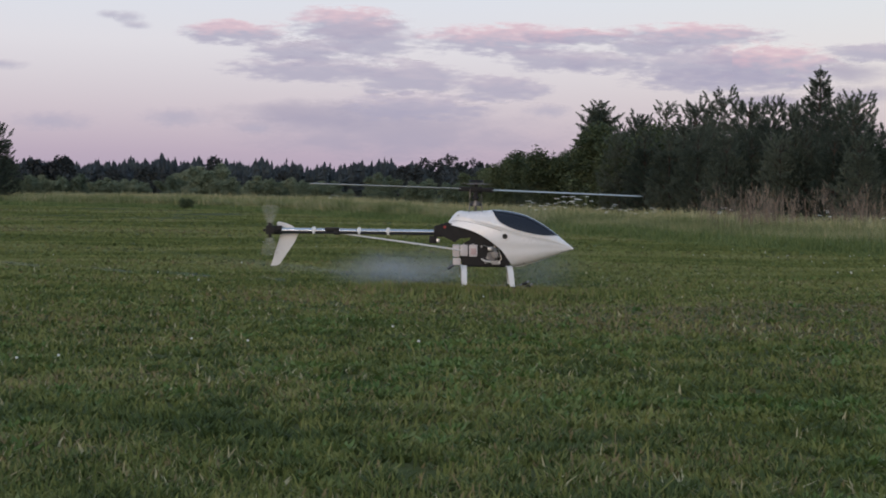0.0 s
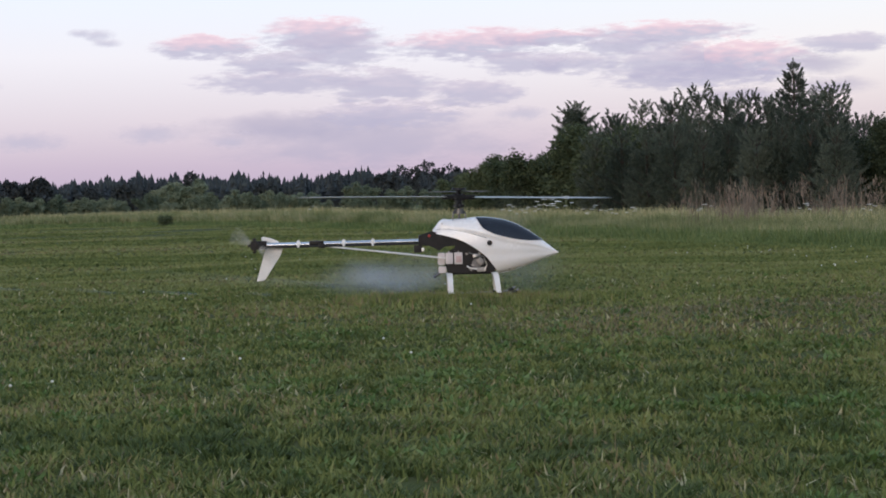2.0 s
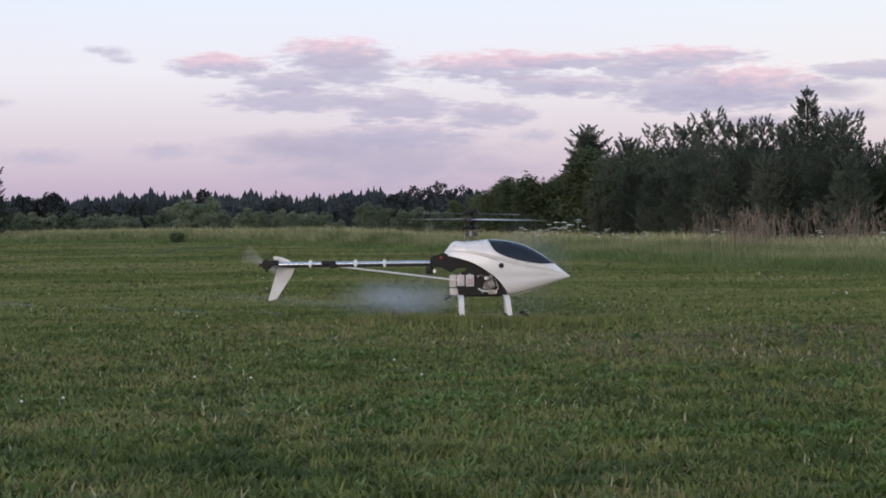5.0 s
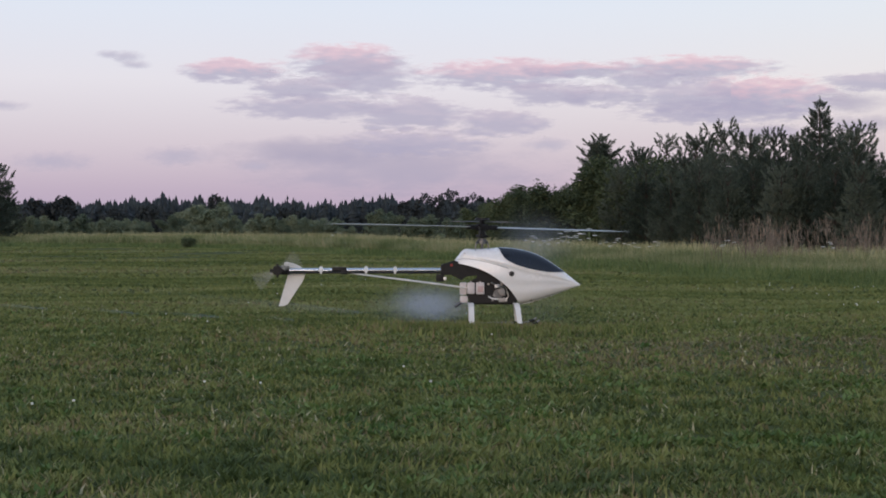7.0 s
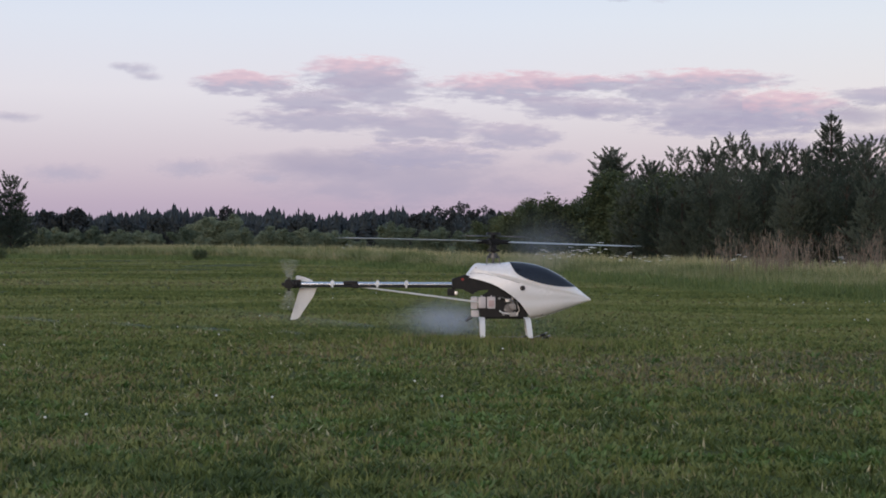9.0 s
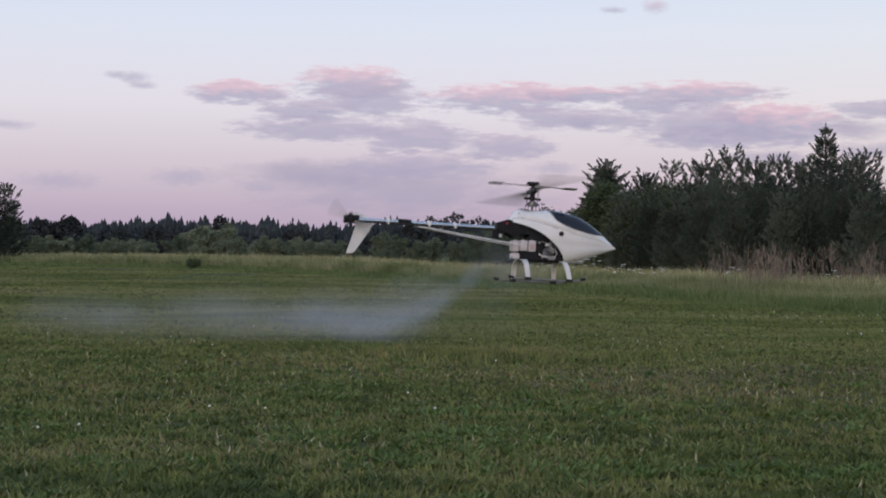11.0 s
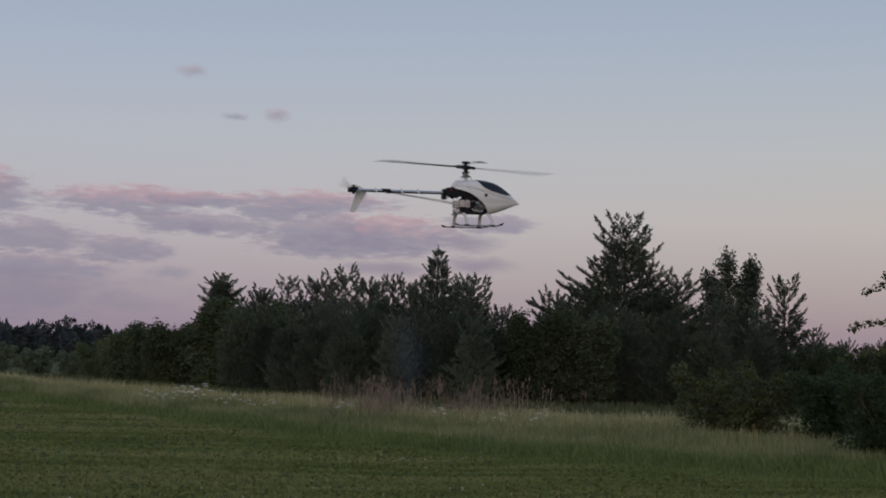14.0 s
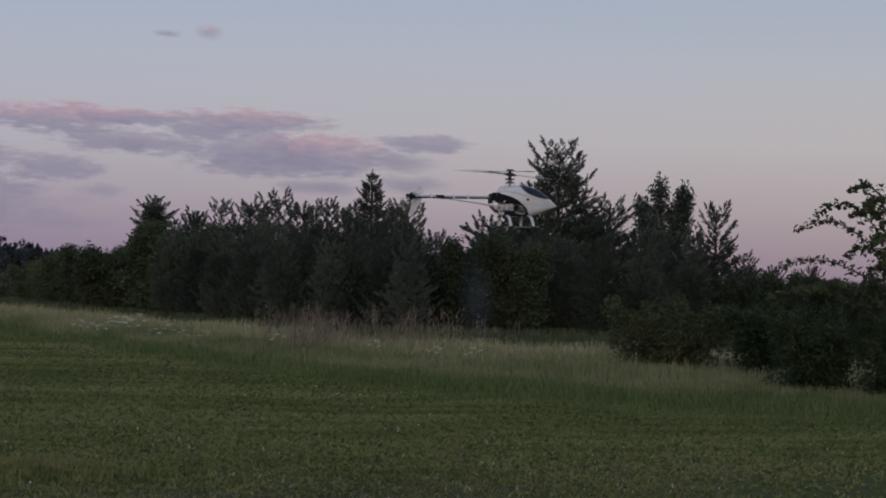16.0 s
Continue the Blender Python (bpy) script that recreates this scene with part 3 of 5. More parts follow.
def build_lawn_extras():
    # brown thatch where the lawn is worn, and longer grass that hides the skids
    k = 60000
    x, y = rng.uniform(-2.2, 4.4, k), 4.0 + 6.0 * rng.random(k)
    keep = (rng.random(k) < 0.06 + 0.9 * worn(x, y)) & (np.abs(x / y) < 0.45)
    x, y = x[keep], y[keep]
    blades("dead_thatch", x, y, rng.uniform(0.014, 0.028, len(x)), 0.011 * np.ones(len(x)), 1.5, M_THATCH, "brown dead thatch in worn streaks of the lawn", "grass", 2)
    k = 4600
    x, y = rng.normal(0.22, 0.27, k), rng.normal(8.27, 0.22, k)
    blades("lawn_grass", x, y, rng.uniform(0.032, 0.062, k), 0.011 * np.ones(k), 0.8, M_LAWN, "slightly longer grass round the landing skids", "grass", 2)


def build_skid_grass():
    k = 3000
    x, y = rng.uniform(-0.10, 0.58, k), rng.normal(8.32, 0.05, k)
    blades("lawn_grass", x, y, rng.uniform(0.040, 0.064, k), 0.009 * np.ones(k), 0.5, M_LAWN, "grass standing before the landing skids", "grass", 2)


def build_long_blades():
    # single longer blades that the mower missed, close to the eye
    x, y, d = wedge(340, 2.35, 4.4, -18, 18, 1.4)
    blades("lawn_grass", x, y, rng.uniform(0.030, 0.062, len(x)), 0.0036 * np.ones(len(x)), 0.45, M_LAWN, "single longer pale blades in the mown grass", "grass", 3)


def build_stubble():
    # pale cut straw sticking up close by
    k = 80
    a = np.concatenate([rng.normal(-6.5, 2.2, 40), rng.normal(5.0, 0.8, 18), rng.uniform(-14, 14, 22)])
    d = rng.uniform(2.55, 3.15, k)
    blades("cut_straw", d * np.sin(np.radians(a)), d * np.cos(np.radians(a)), rng.uniform(0.022, 0.040, k), 0.0055 * np.ones(k), 0.8, M_STRAW, "pale cut straw standing in the grass", "straw", 2)


def build_litter():
    # short dead bits strewn in patches over the lawn
    x, y, d = wedge(9000, 2.4, 11.0, -18, 30, 1.0)
    keep = clumped(x * 1.3, y * 1.1 + 2, 1.0) * 0.6 + clumped(x * 3.3, y * 3.0) * 0.4 + 0.5 * rng.random(len(x)) > 0.84
    x, y, d = x[keep], y[keep], d[keep]
    blades("straw_litter", x, y, rng.uniform(0.016, 0.034, len(x)), (0.003 + 0.0009 * d) * rng.uniform(0.7, 1.4, len(x)), 1.1, M_STRAW, "short bits of dead straw strewn over the lawn", "straw", 2)


def build_meadow():
    # rank darker grass along the border of the mown field, pale tall grass behind it
    k = 90000
    a = np.radians(rng.uniform(-19, 34, k))
    dist = np.zeros(k)
    ds = np.linspace(6, 70, 640)
    grid = np.radians(np.linspace(-20, 35, 221))
    first = np.array([ds[np.argmax(ds * np.cos(q) > edge_y(ds * np.sin(q)))] for q in grid])
    start = np.interp(a, grid, first)
    u = rng.random(k)
    dist = start - 0.5 + (u ** 1.5) * (start * 0.17 + 1.6) + rng.normal(0, 0.25, k) * (0.4 + clumped(np.degrees(a) * 0.9, start, 1.0))
    x, y = dist * np.sin(a), dist * np.cos(a)
    blades("rank_grass", x, y, (0.045 + 0.13 * rng.random(k)) * np.clip((dist - start + 0.35) / 0.9, 0.2, 1), 0.003 + 0.0007 * dist, 0.5, M_EDGE, "rank dark green grass along the mown border", "grass", 2)
    k = 190000
    a = np.radians(rng.uniform(-19, 34, k))
    start = np.interp(a, grid, first)
    dist = start * 1.06 + 0.3 + (rng.random(k) ** 1.2) * (start * 0.13 + 4.9)
    x, y = dist * np.sin(a), dist * np.cos(a)
    tall = (0.15 + 0.13 * rng.random(k)) * (0.8 + 0.35 * clumped(x, y, 0.5)) * np.clip(0.40 + (dist - start) / 4.5, 0.35, 1.0) * np.clip(0.55 + start / 40, 1.0, 1.5)
    blades("meadow_grass", x, y, tall, 0.002 + 0.00036 * dist, 0.55, M_MEADOW, "pale seeding tall meadow grass", "grass", 3)
    # feathery seed heads over it, thickest along the back
    k = 30000
    a = np.radians(rng.uniform(-19, 34, k))
    start = np.interp(a, grid, first)
    dist = start * 1.12 + 1.6 + rng.random(k) ** 0.7 * (start * 0.10 + 3.6)
    x, y = dist * np.sin(a), dist * np.cos(a)
    tall = rng.uniform(0.22, 0.33, k) * (0.8 + 0.35 * clumped(x, y, 0.5)) * np.clip(0.55 + start / 40, 1.0, 1.5)
    blades("meadow_seed_heads", x, y, tall, 0.002 + 0.00042 * dist, 0.35, M_SEED, "pale golden seed heads standing over the meadow grass", "grass", 3)
    k = 1300
    a = np.radians(np.concatenate([rng.uniform(-12, 30, k // 3), rng.uniform(9, 24, k - k // 3)]))
    start = np.interp(a, grid, first)
    dist = start * 1.14 + 1.6 + rng.random(k) * (start * 0.10 + 3.0)
    x, y = dist * np.sin(a), dist * np.cos(a)
    ob = blades("meadow_fluff", x, y, rng.uniform(0.02, 0.045, k), 0.006 + 0.0007 * dist, 0.9, M_FLUFF, "frothy pale flower tops of the meadow", "grass", 2)
    v = np.empty(len(ob.data.vertices) * 3, np.float32)
    ob.data.vertices.foreach_get("co", v)
    v = v.reshape(k, -1, 3)
    v[:, :, 2] += (rng.uniform(0.20, 0.29, k) * np.clip(0.55 + start / 40, 1.0, 1.5))[:, None]
    ob.data.vertices.foreach_set("co", v.ravel())
    ob.data.update()
    # undergrowth that closes the gap to the wood; the shade there is in its colour
    k = 60000
    a = np.radians(rng.uniform(-19, 34, k))
    start = np.interp(a, grid, first)
    dist = start * 1.22 + 5.5 + rng.random(k) * 26
    x, y = dist * np.sin(a), dist * np.cos(a)
    blades("undergrowth", x, y, rng.uniform(0.10, 0.22, k), 0.006 + 0.0011 * dist, 0.5, M_UNDER_SHADE, "low undergrowth before the wood, its leaf colour darkened for shade", "undergrowth", 2)
    # stand of dead stalks with drooping plumes
    k = 240
    a = rng.normal(10.4, 0.85, k)
    a = np.where(rng.random(k) < 0.45, rng.normal(13.9, 1.0, k), a)
    dist = rng.uniform(20.5, 24.0, k)
    x, y = dist * np.sin(np.radians(a)), dist * np.cos(np.radians(a))
    h = 0.36 + 0.36 * rng.random(k) ** 1.3
    blades("dry_stalks", x, y, h, 0.0075 * np.ones(k), 0.26, M_REED, "stand of dead brown grass stalks", "grass", 3)
    q = 2200
    j = rng.integers(0, k, q)
    px, py = x[j] + rng.normal(0, 0.03, q), y[j] + rng.normal(0, 0.03, q)
    ob = blades("dry_plumes", px, py, rng.uniform(0.04, 0.10, q), 0.0075 * np.ones(q), 0.5, M_REED, "feathery dry plumes of the dead stalks", "grass", 2)
    v = np.empty(len(ob.data.vertices) * 3, np.float32)
    ob.data.vertices.foreach_get("co", v)
    v = v.reshape(q, -1, 3)
    v[:, :, 2] += (h[j] * rng.uniform(0.55, 0.93, q))[:, None]
    ob.data.vertices.foreach_set("co", v.ravel())
    ob.data.update()


# ---------------------------------------------------------------- trees
def leaves(centres, radius, n, size):
    """Small pointed leaves (two triangles each) strewn in balls round the centres."""
    c = np.repeat(np.asarray(centres), n, 0)
    q = rng.normal(0, 1, c.shape)
    q /= np.linalg.norm(q, axis=1)[:, None]
    c = c + q * radius * rng.random((len(c), 1)) ** 0.5
    d = rng.normal(0, 1, c.shape)
    d /= np.linalg.norm(d, axis=1)[:, None]
    s = np.cross(d, rng.normal(0, 1, c.shape))
    s /= np.linalg.norm(s, axis=1)[:, None]
    ln = size * rng.uniform(0.6, 1.3, (len(c), 1))
    v = np.stack([c - d * ln * 0.5, c + s * ln * 0.24, c + d * ln * 0.5, c - s * ln * 0.24], 1).reshape(-1, 3)
    o = np.arange(len(c))[:, None] * 4
    t = np.concatenate([o + np.array([[0, 1, 2]]), o + np.array([[0, 2, 3]])])
    return v, t


def brush(shoots, rate, length, width):
    """Needles standing round each shoot like a bottle brush: shoots are (foot, direction, length)."""
    foot = np.array([tuple(a) for a, _, _ in shoots])
    way = np.array([tuple(b) for _, b, _ in shoots])
    ln = np.array([c for _, _, c in shoots])
    n = np.maximum(7, (ln * rate).astype(int))
    foot, way, ln = np.repeat(foot, n, 0), np.repeat(way, n, 0), np.repeat(ln, n)[:, None]
    q = 0.12 + 0.88 * rng.random((len(foot), 1)) ** 0.8
    round_ = np.cross(way, rng.normal(0, 1, way.shape))
    round_ /= np.linalg.norm(round_, axis=1)[:, None] + 1e-9
    d = way * (0.45 + 0.55 * q) + round_ * 0.8
    d /= np.linalg.norm(d, axis=1)[:, None]
    c = foot + way * ln * q
    s = np.cross(d, rng.normal(0, 1, d.shape))
    s /= np.linalg.norm(s, axis=1)[:, None] + 1e-9
    need = length * rng.uniform(0.7, 1.15, (len(c), 1))
    v = np.stack([c - s * width * 0.5, c + s * width * 0.5, c + d * need], 1).reshape(-1, 3)
    return v, np.arange(len(v)).reshape(-1, 3)


def build_pine(h, spread, label, seed, gap=0.30, low=0.04, conical=0.0, fill=1.0, flat=0.0, twigs=1.3, bare=0.26, tip=(0.10, 0.46)):
    """A young pine of height h: whorls of limbs that sweep up, with side shoots set like bottle brushes, and a leading shoot."""
    r = random.Random(seed)
    tree = tagged(new("pine_tree"), label, "tree")
    bm = bmesh.new()
    tube(bm, [(0, 0, -0.05), (0.02, 0, h * 0.4), (0, 0.02, h * 0.8), (0, 0, h)], [h * 0.017, h * 0.013, h * 0.007, h * 0.002], 7)
    shoots = []
    z = h * low
    while z < h - 0.16:
        f, u = z / h, h - z
        wide = spread * ((1 - f) ** 0.8 if conical else min(1.0, (1 - f) * 1.9) ** 0.7) * (0.6 + 0.4 * min(1, f * 3))
        reach = min(wide, tip[0] + tip[1] * u) * (1.0 + 0.25 * sin(9.0 * f + seed))
        steep = radians((58 - 40 * min(1.0, u / (0.55 * h))) * (1 - 0.55 * flat * min(1.0, u / (0.3 * h))))
        limbs = r.randint(5, 6) if u > 0.6 else 5
        turn = r.uniform(0, 6.28)
        for k in range(limbs):
            a = turn + 2 * pi * k / limbs + r.uniform(-0.35, 0.35)
            ln = reach * r.uniform(0.62, 1.18) / max(0.5, cos(steep))
            bend = 0.20 + 0.18 * r.random()

            def at(q):
                return Vector((cos(a) * ln * q * cos(steep), sin(a) * ln * q * cos(steep), z + ln * (sin(steep) * q + bend * q * q * 0.55)))
            tube(bm, [at(q) for q in (0, 0.4, 0.75, 1.0)], [0.006 + 0.010 * ln, 0.005 + 0.006 * ln, 0.006, 0.003], 4, False)
            side, n = 1, max(1, int(ln / 0.125 * twigs))
            for j in range(n):
                q = bare + (0.97 - bare) * (j + 0.3 + 0.5 * r.random()) / n
                side = -side
                yaw = a + side * r.uniform(0.5, 1.15)
                lift = r.uniform(0.35, 1.0) * (1 - 0.4 * flat)
                shoots.append((at(q), Vector((cos(yaw), sin(yaw), lift)).normalized(), r.uniform(0.12, 0.25) * (1.15 - 0.35 * q) * min(1.0, 0.55 + ln)))
                # longer limbs carry side branches, with shoots along them
                if ln > 0.45:
                    far = ln * r.uniform(0.16, 0.34) * (1.25 - q)
                    flatter = Vector((cos(yaw), sin(yaw), 0.25 + 0.3 * r.random())).normalized()
                    for e in range(max(1, int(far / 0.075))):
                        turned = yaw + r.uniform(-0.9, 0.9)
                        shoots.append((at(q) + flatter * far * (e + 0.6) / max(1, int(far / 0.075)), Vector((cos(turned) * 0.8, sin(turned) * 0.8, r.uniform(0.4, 1.1))).normalized(), r.uniform(0.09, 0.19)))
            d = (at(1.0) - at(0.8)).normalized()
            for j in range(3):
                yaw = a + (j - 1) * r.uniform(0.4, 0.8)
                shoots.append((at(0.97), (d + Vector((cos(yaw) * 0.55, sin(yaw) * 0.55, 0.45 + 0.35 * (1 - flat)))).normalized(), r.uniform(0.15, 0.27) * min(1.0, 0.5 + u)))
        z += min(gap, 0.16 + 0.22 * u) * r.uniform(0.82, 1.2)
    lead = r.uniform(0.26, 0.36)
    shoots.append((Vector((0, 0, h - lead * 0.8)), Vector((0, 0, 1)), lead * 1.1))
    for k in range(5):
        a = k * 1.257 + r.uniform(-0.3, 0.3)
        shoots.append((Vector((0, 0, h - lead * 0.75)), Vector((cos(a) * 0.55, sin(a) * 0.55, 1)).normalized(), lead * r.uniform(0.5, 0.8)))
    # twigs that fill the inner crown
    for k in range(int(190 * h * fill)):
        f, a, q = r.uniform(low, 0.90 if conical else 0.78), r.uniform(0, 6.28), r.uniform(0.05, 0.70)
        wide = spread * ((1 - f) ** 0.8 if conical else min(1.0, (1 - f) * 1.9) ** 0.7)
        shoots.append((Vector((cos(a) * q * wide, sin(a) * q * wide, h * f + q * 0.15)), Vector((cos(a), sin(a), r.uniform(0, 0.9))).normalized(), r.uniform(0.12, 0.24)))
    part("trunk", bm, M_BARK, tree)
    v, t = brush(shoots, 185, 0.064, 0.0155)
    part("crown", soup("crown", v, t, M_PINE), M_PINE, tree)
    return tree


def build_broadleaf(h, spread, label, seed, leaf=0.06, name="shrub", mat=None, clumps=150, per=26, radius=0.14, low=0.08, airy=0.0, stems=5):
    """A shrub or small tree: several stems that fork, clumps of leaves at the twigs."""
    r = random.Random(seed)
    tree = tagged(new(name), label, "tree" if name.endswith("tree") else "bush")
    bm = bmesh.new()
    cs = []
    for k in range(stems):
        a = 2 * pi * k / stems + r.uniform(-0.4, 0.4)
        out = spread * r.uniform(0.25, 0.8)
        top = Vector((cos(a) * out, sin(a) * out, h * r.uniform(0.72, 1.0) * (1 - 0.25 * out / spread)))
        mid = Vector((cos(a) * out * 0.35, sin(a) * out * 0.35, top.z * 0.5))
        tube(bm, [(cos(a) * 0.03, sin(a) * 0.03, -0.05), mid, top], [h * 0.014, h * 0.009, h * 0.002], 6, False)
        n = clumps // stems
        for q in range(n):
            s = low + (1 - low) * (q + r.random()) / n
            p = mid * (s * 2) if s < 0.5 else mid.lerp(top, s * 2 - 1)
            b = r.uniform(0, 6.28)
            wide = spread * 0.55 * sin(pi * min(1, 0.25 + 0.72 * s)) * r.uniform(0.15, 1.0)
            e = p + Vector((cos(b) * wide, sin(b) * wide, r.uniform(-0.10, 0.22) * wide + r.uniform(-0.05, 0.05) * h))
            e.z = min(max(e.z, 0.06), h)
            if q % 3 == 0:
                tube(bm, [p, p.lerp(e, 0.5) + Vector((0, 0, 0.05 * wide)), e], [0.007, 0.005, 0.002], 4, False)
            if r.random() >= airy:
                cs.append(tuple(e))
            cs.append(tuple(p.lerp(e, r.uniform(0.5, 0.9))))
    part("trunk", bm, M_BARK, tree)
    v, t = leaves(cs, radius, per, leaf)
    v[:, 2] = np.maximum(v[:, 2], 0.0)
    part("crown", soup("crown", v, t, mat or M_WILLOW), mat or M_WILLOW, tree)
    return tree


def build_arching():
    """A young tree whose long leafy twigs rise, arch over and droop at their ends."""
    r = random.Random(61)
    tree = tagged(new("sapling_tree"), "young tree with long arching leafy twigs", "tree")
    bm, spots = bmesh.new(), []
    tube(bm, [(0, 0, -0.05), (0.03, 0, 0.7), (0.0, 0.02, 1.5)], [0.030, 0.022, 0.010], 7)
    for k in range(26):
        a = 2.4 * k + r.uniform(-0.3, 0.3)
        z0 = 0.55 + 0.9 * (k / 26)
        out, rise = r.uniform(0.40, 0.92) * (1.15 - 0.35 * k / 26), r.uniform(0.30, 0.62)
        pts = [Vector((cos(a) * out * q, sin(a) * out * q, z0 + rise * (1.55 * q - 0.95 * q ** 3))) for q in (0, 0.2, 0.4, 0.6, 0.8, 1.0)]
        tube(bm, pts, [0.009, 0.007, 0.006, 0.005, 0.004, 0.002], 5, False)
        for j in range(15):
            q = 0.25 + 0.75 * j / 14
            i = min(int(q * 5), 4)
            p = pts[i].lerp(pts[i + 1], q * 5 - i)
            for side in (-1, 1):
                e = p + Vector((-sin(a) * side, cos(a) * side, r.uniform(-0.5, 0.5))) * r.uniform(0.02, 0.11) * (1.3 - q)
                spots.append(tuple(e))
    part("trunk", bm, M_BARK, tree)
    v, t = leaves(spots, 0.035, 5, 0.050)
    part("crown", soup("crown", v, t, M_SPRAY), M_SPRAY, tree)
    return tree


def put(tree, az, dist, turn=0.0, size=1.0):
    x, y = polar(az, dist)
    m = pose(x, y, -0.03, 0, 0, turn) @ Matrix.Diagonal((size, size, size, 1))
    tree.matrix_basis = m
    return m


def build_trees():
    # single trees that stand out of the wood: azimuth, distance, height
    t = build_pine(3.5, 1.55, "spreading young pine with layered limbs at the end of the wood", 1, 0.25, conical=1, fill=2.6, flat=0.9, twigs=1.8, tip=(0.25, 0.8))
    put(t, 5.1, 56)
    t = build_pine(4.35, 1.10, "tall slim young pine with a pointed top", 3, 0.27, conical=1, flat=0.2, twigs=1.4)
    put(t, 12.1, 53)
    t = build_pine(4.4, 2.9, "broad dark pine with layered limbs and gaps", 5, 0.29, low=0.10, conical=1, fill=1.8, flat=0.55, twigs=1.6, bare=0.30, tip=(0.40, 0.85))
    put(t, 18.2, 44.7)
    bushy = [build_pine(3.35, 1.0, "dark young pine in the edge of the wood", 11, 0.29), build_pine(3.05, 0.95, "dark young pine in the edge of the wood", 12, 0.27),
             build_pine(2.7, 1.05, "low dense young pine", 13, 0.27, fill=1.6)]
    rows = [(8.45, 52, 1, 0.93), (9.95, 49.5, 1, 0.96), (11.25, 50, 1, 0.97), (12.95, 48, 0, 0.88), (6.5, 56, 1, 0.94), (14.25, 44, 1, 0.72), (17.5, 45.2, 0, 1.10), (18.95, 45.4, 0, 1.08),
            (7.25, 55, 0, 1.03), (9.1, 48.5, 1, 1.06), (10.65, 50, 0, 1.0), (13.3, 40, 1, 0.88), (11.4, 47, 2, 1.0), (12.7, 46, 1, 0.92), (8.2, 51, 2, 1.08),
            (6.4, 54, 2, 1.0), (9.9, 46, 2, 1.0), (14.0, 43, 2, 0.72), (5.9, 57, 1, 0.85), (7.8, 47, 2, 0.82), (10.3, 43, 2, 0.8), (12.0, 42, 2, 0.82), (13.2, 38, 2, 0.78),
            (8.8, 44, 2, 0.78), (19.9, 46, 1, 1.05), (17.0, 46, 2, 1.0), (23.3, 48, 1, 1.06), (22.6, 47, 0, 0.8), (19.2, 44, 2, 0.85), (20.8, 45, 2, 0.85), (22.0, 44, 2, 0.8),
            (14.9, 48, 2, 0.6), (16.0, 47, 2, 0.95), (17.8, 42, 2, 0.8), (24.2, 60, 2, 0.8), (25.2, 66, 2, 0.72), (26.4, 70, 2, 0.75), (24.8, 58, 2, 0.62), (6.6, 44, 2, 0.72), (7.4, 41, 2, 0.66), (8.3, 40, 2, 0.68), (9.2, 38.5, 2, 0.62), (10.0, 39, 2, 0.66), (10.9, 38, 2, 0.62), (11.7, 38, 2, 0.66), (12.6, 37, 2, 0.62), (13.4, 36, 2, 0.6), (5.8, 46, 2, 0.72), (18.6, 39, 2, 0.7), (19.7, 38, 2, 0.66), (21.0, 38, 2, 0.7), (22.6, 39, 2, 0.66), (17.4, 39, 2, 0.66), (-14.2, 62, 2, 0.92), (-15.3, 60, 0, 0.78)]
    used = set()
    for i, (az, dist, kind, size) in enumerate(rows):
        x, y = polar(az, dist)
        m = pose(x, y, -0.03, 0, 0, i * 67.0) @ Matrix.Diagonal((size, size, size * 1.03, 1))
        src = bushy[kind]
        if kind in used:
            tagged(copy_thing(src, m), group="trees of the wood")
        else:
            src.matrix_basis = m
            tagged(src, group="trees of the wood")
            used.add(kind)
    t = build_broadleaf(4.15, 1.15, "airy young birch with gaps in its crown", 21, 0.10, "birch_tree", M_PINE, 300, 24, 0.22, 0.25, 0.1, 4)
    put(t, 21.6, 49, 40, 1.15)
    # leafy shrubs before and between the pines
    shrubs = [build_broadleaf(2.3, 1.15, "dark leafy shrub at the wood's edge", 31, 0.065, "shrub", M_THICKET, 340, 44, 0.19, 0.02),
              build_broadleaf(1.7, 1.2, "low rounded willow shrub", 32, 0.065, "shrub", M_WILLOW, 320, 44, 0.19, 0.02),
              build_broadleaf(1.7, 1.3, "pale green scrub bush beyond the field, haze in its leaf colour", 33, 0.10, "shrub", M_SCRUB_HAZE, 220, 34, 0.19, 0.02)]
    rows = [(15.6, 38, 0, 0.93), (14.6, 40, 0, 0.72), (16.7, 38, 0, 0.82), (4.1, 55, 1, 1.2), (3.0, 57, 1, 1.02), (2.2, 59, 1, 0.9), (5.0, 50, 1, 1.0), (5.9, 49, 1, 0.95),
            (3.6, 50, 1, 0.75), (5.55, 48.5, 1, 1.10), (4.7, 49.5, 1, 0.96), (6.4, 47, 1, 1.08), (1.5, 62, 1, 0.75), (14.3, 39, 0, 0.55), (23.8, 40, 0, 0.58), (25.3, 44, 0, 0.62), (26.6, 48, 0, 0.66), (28.2, 40, 0, 0.68),
            (-2.0, 85, 1, 0.95), (-0.6, 80, 1, 0.8), (-3.6, 90, 0, 0.75), (-5.8, 70, 1, 0.75), (-6.6, 95, 0, 0.72), (-8.0, 110, 0, 1.35), (-7.4, 108, 0, 1.45), (-8.7, 100, 0, 0.9),
            (-12.6, 75, 0, 0.72), (-13.2, 72, 0, 0.7), (-11.8, 80, 1, 0.8), (-10.8, 84, 1, 0.72), (-9.8, 88, 1, 0.65), (-4.8, 84, 1, 0.8), (0.5, 76, 1, 0.75), (1.2, 70, 1, 0.7)]
    rows = [(a, d, k, q * (1.18 if 4 < a < 27 and d < 50 else 1.0)) for a, d, k, q in rows]
    r = random.Random(9)
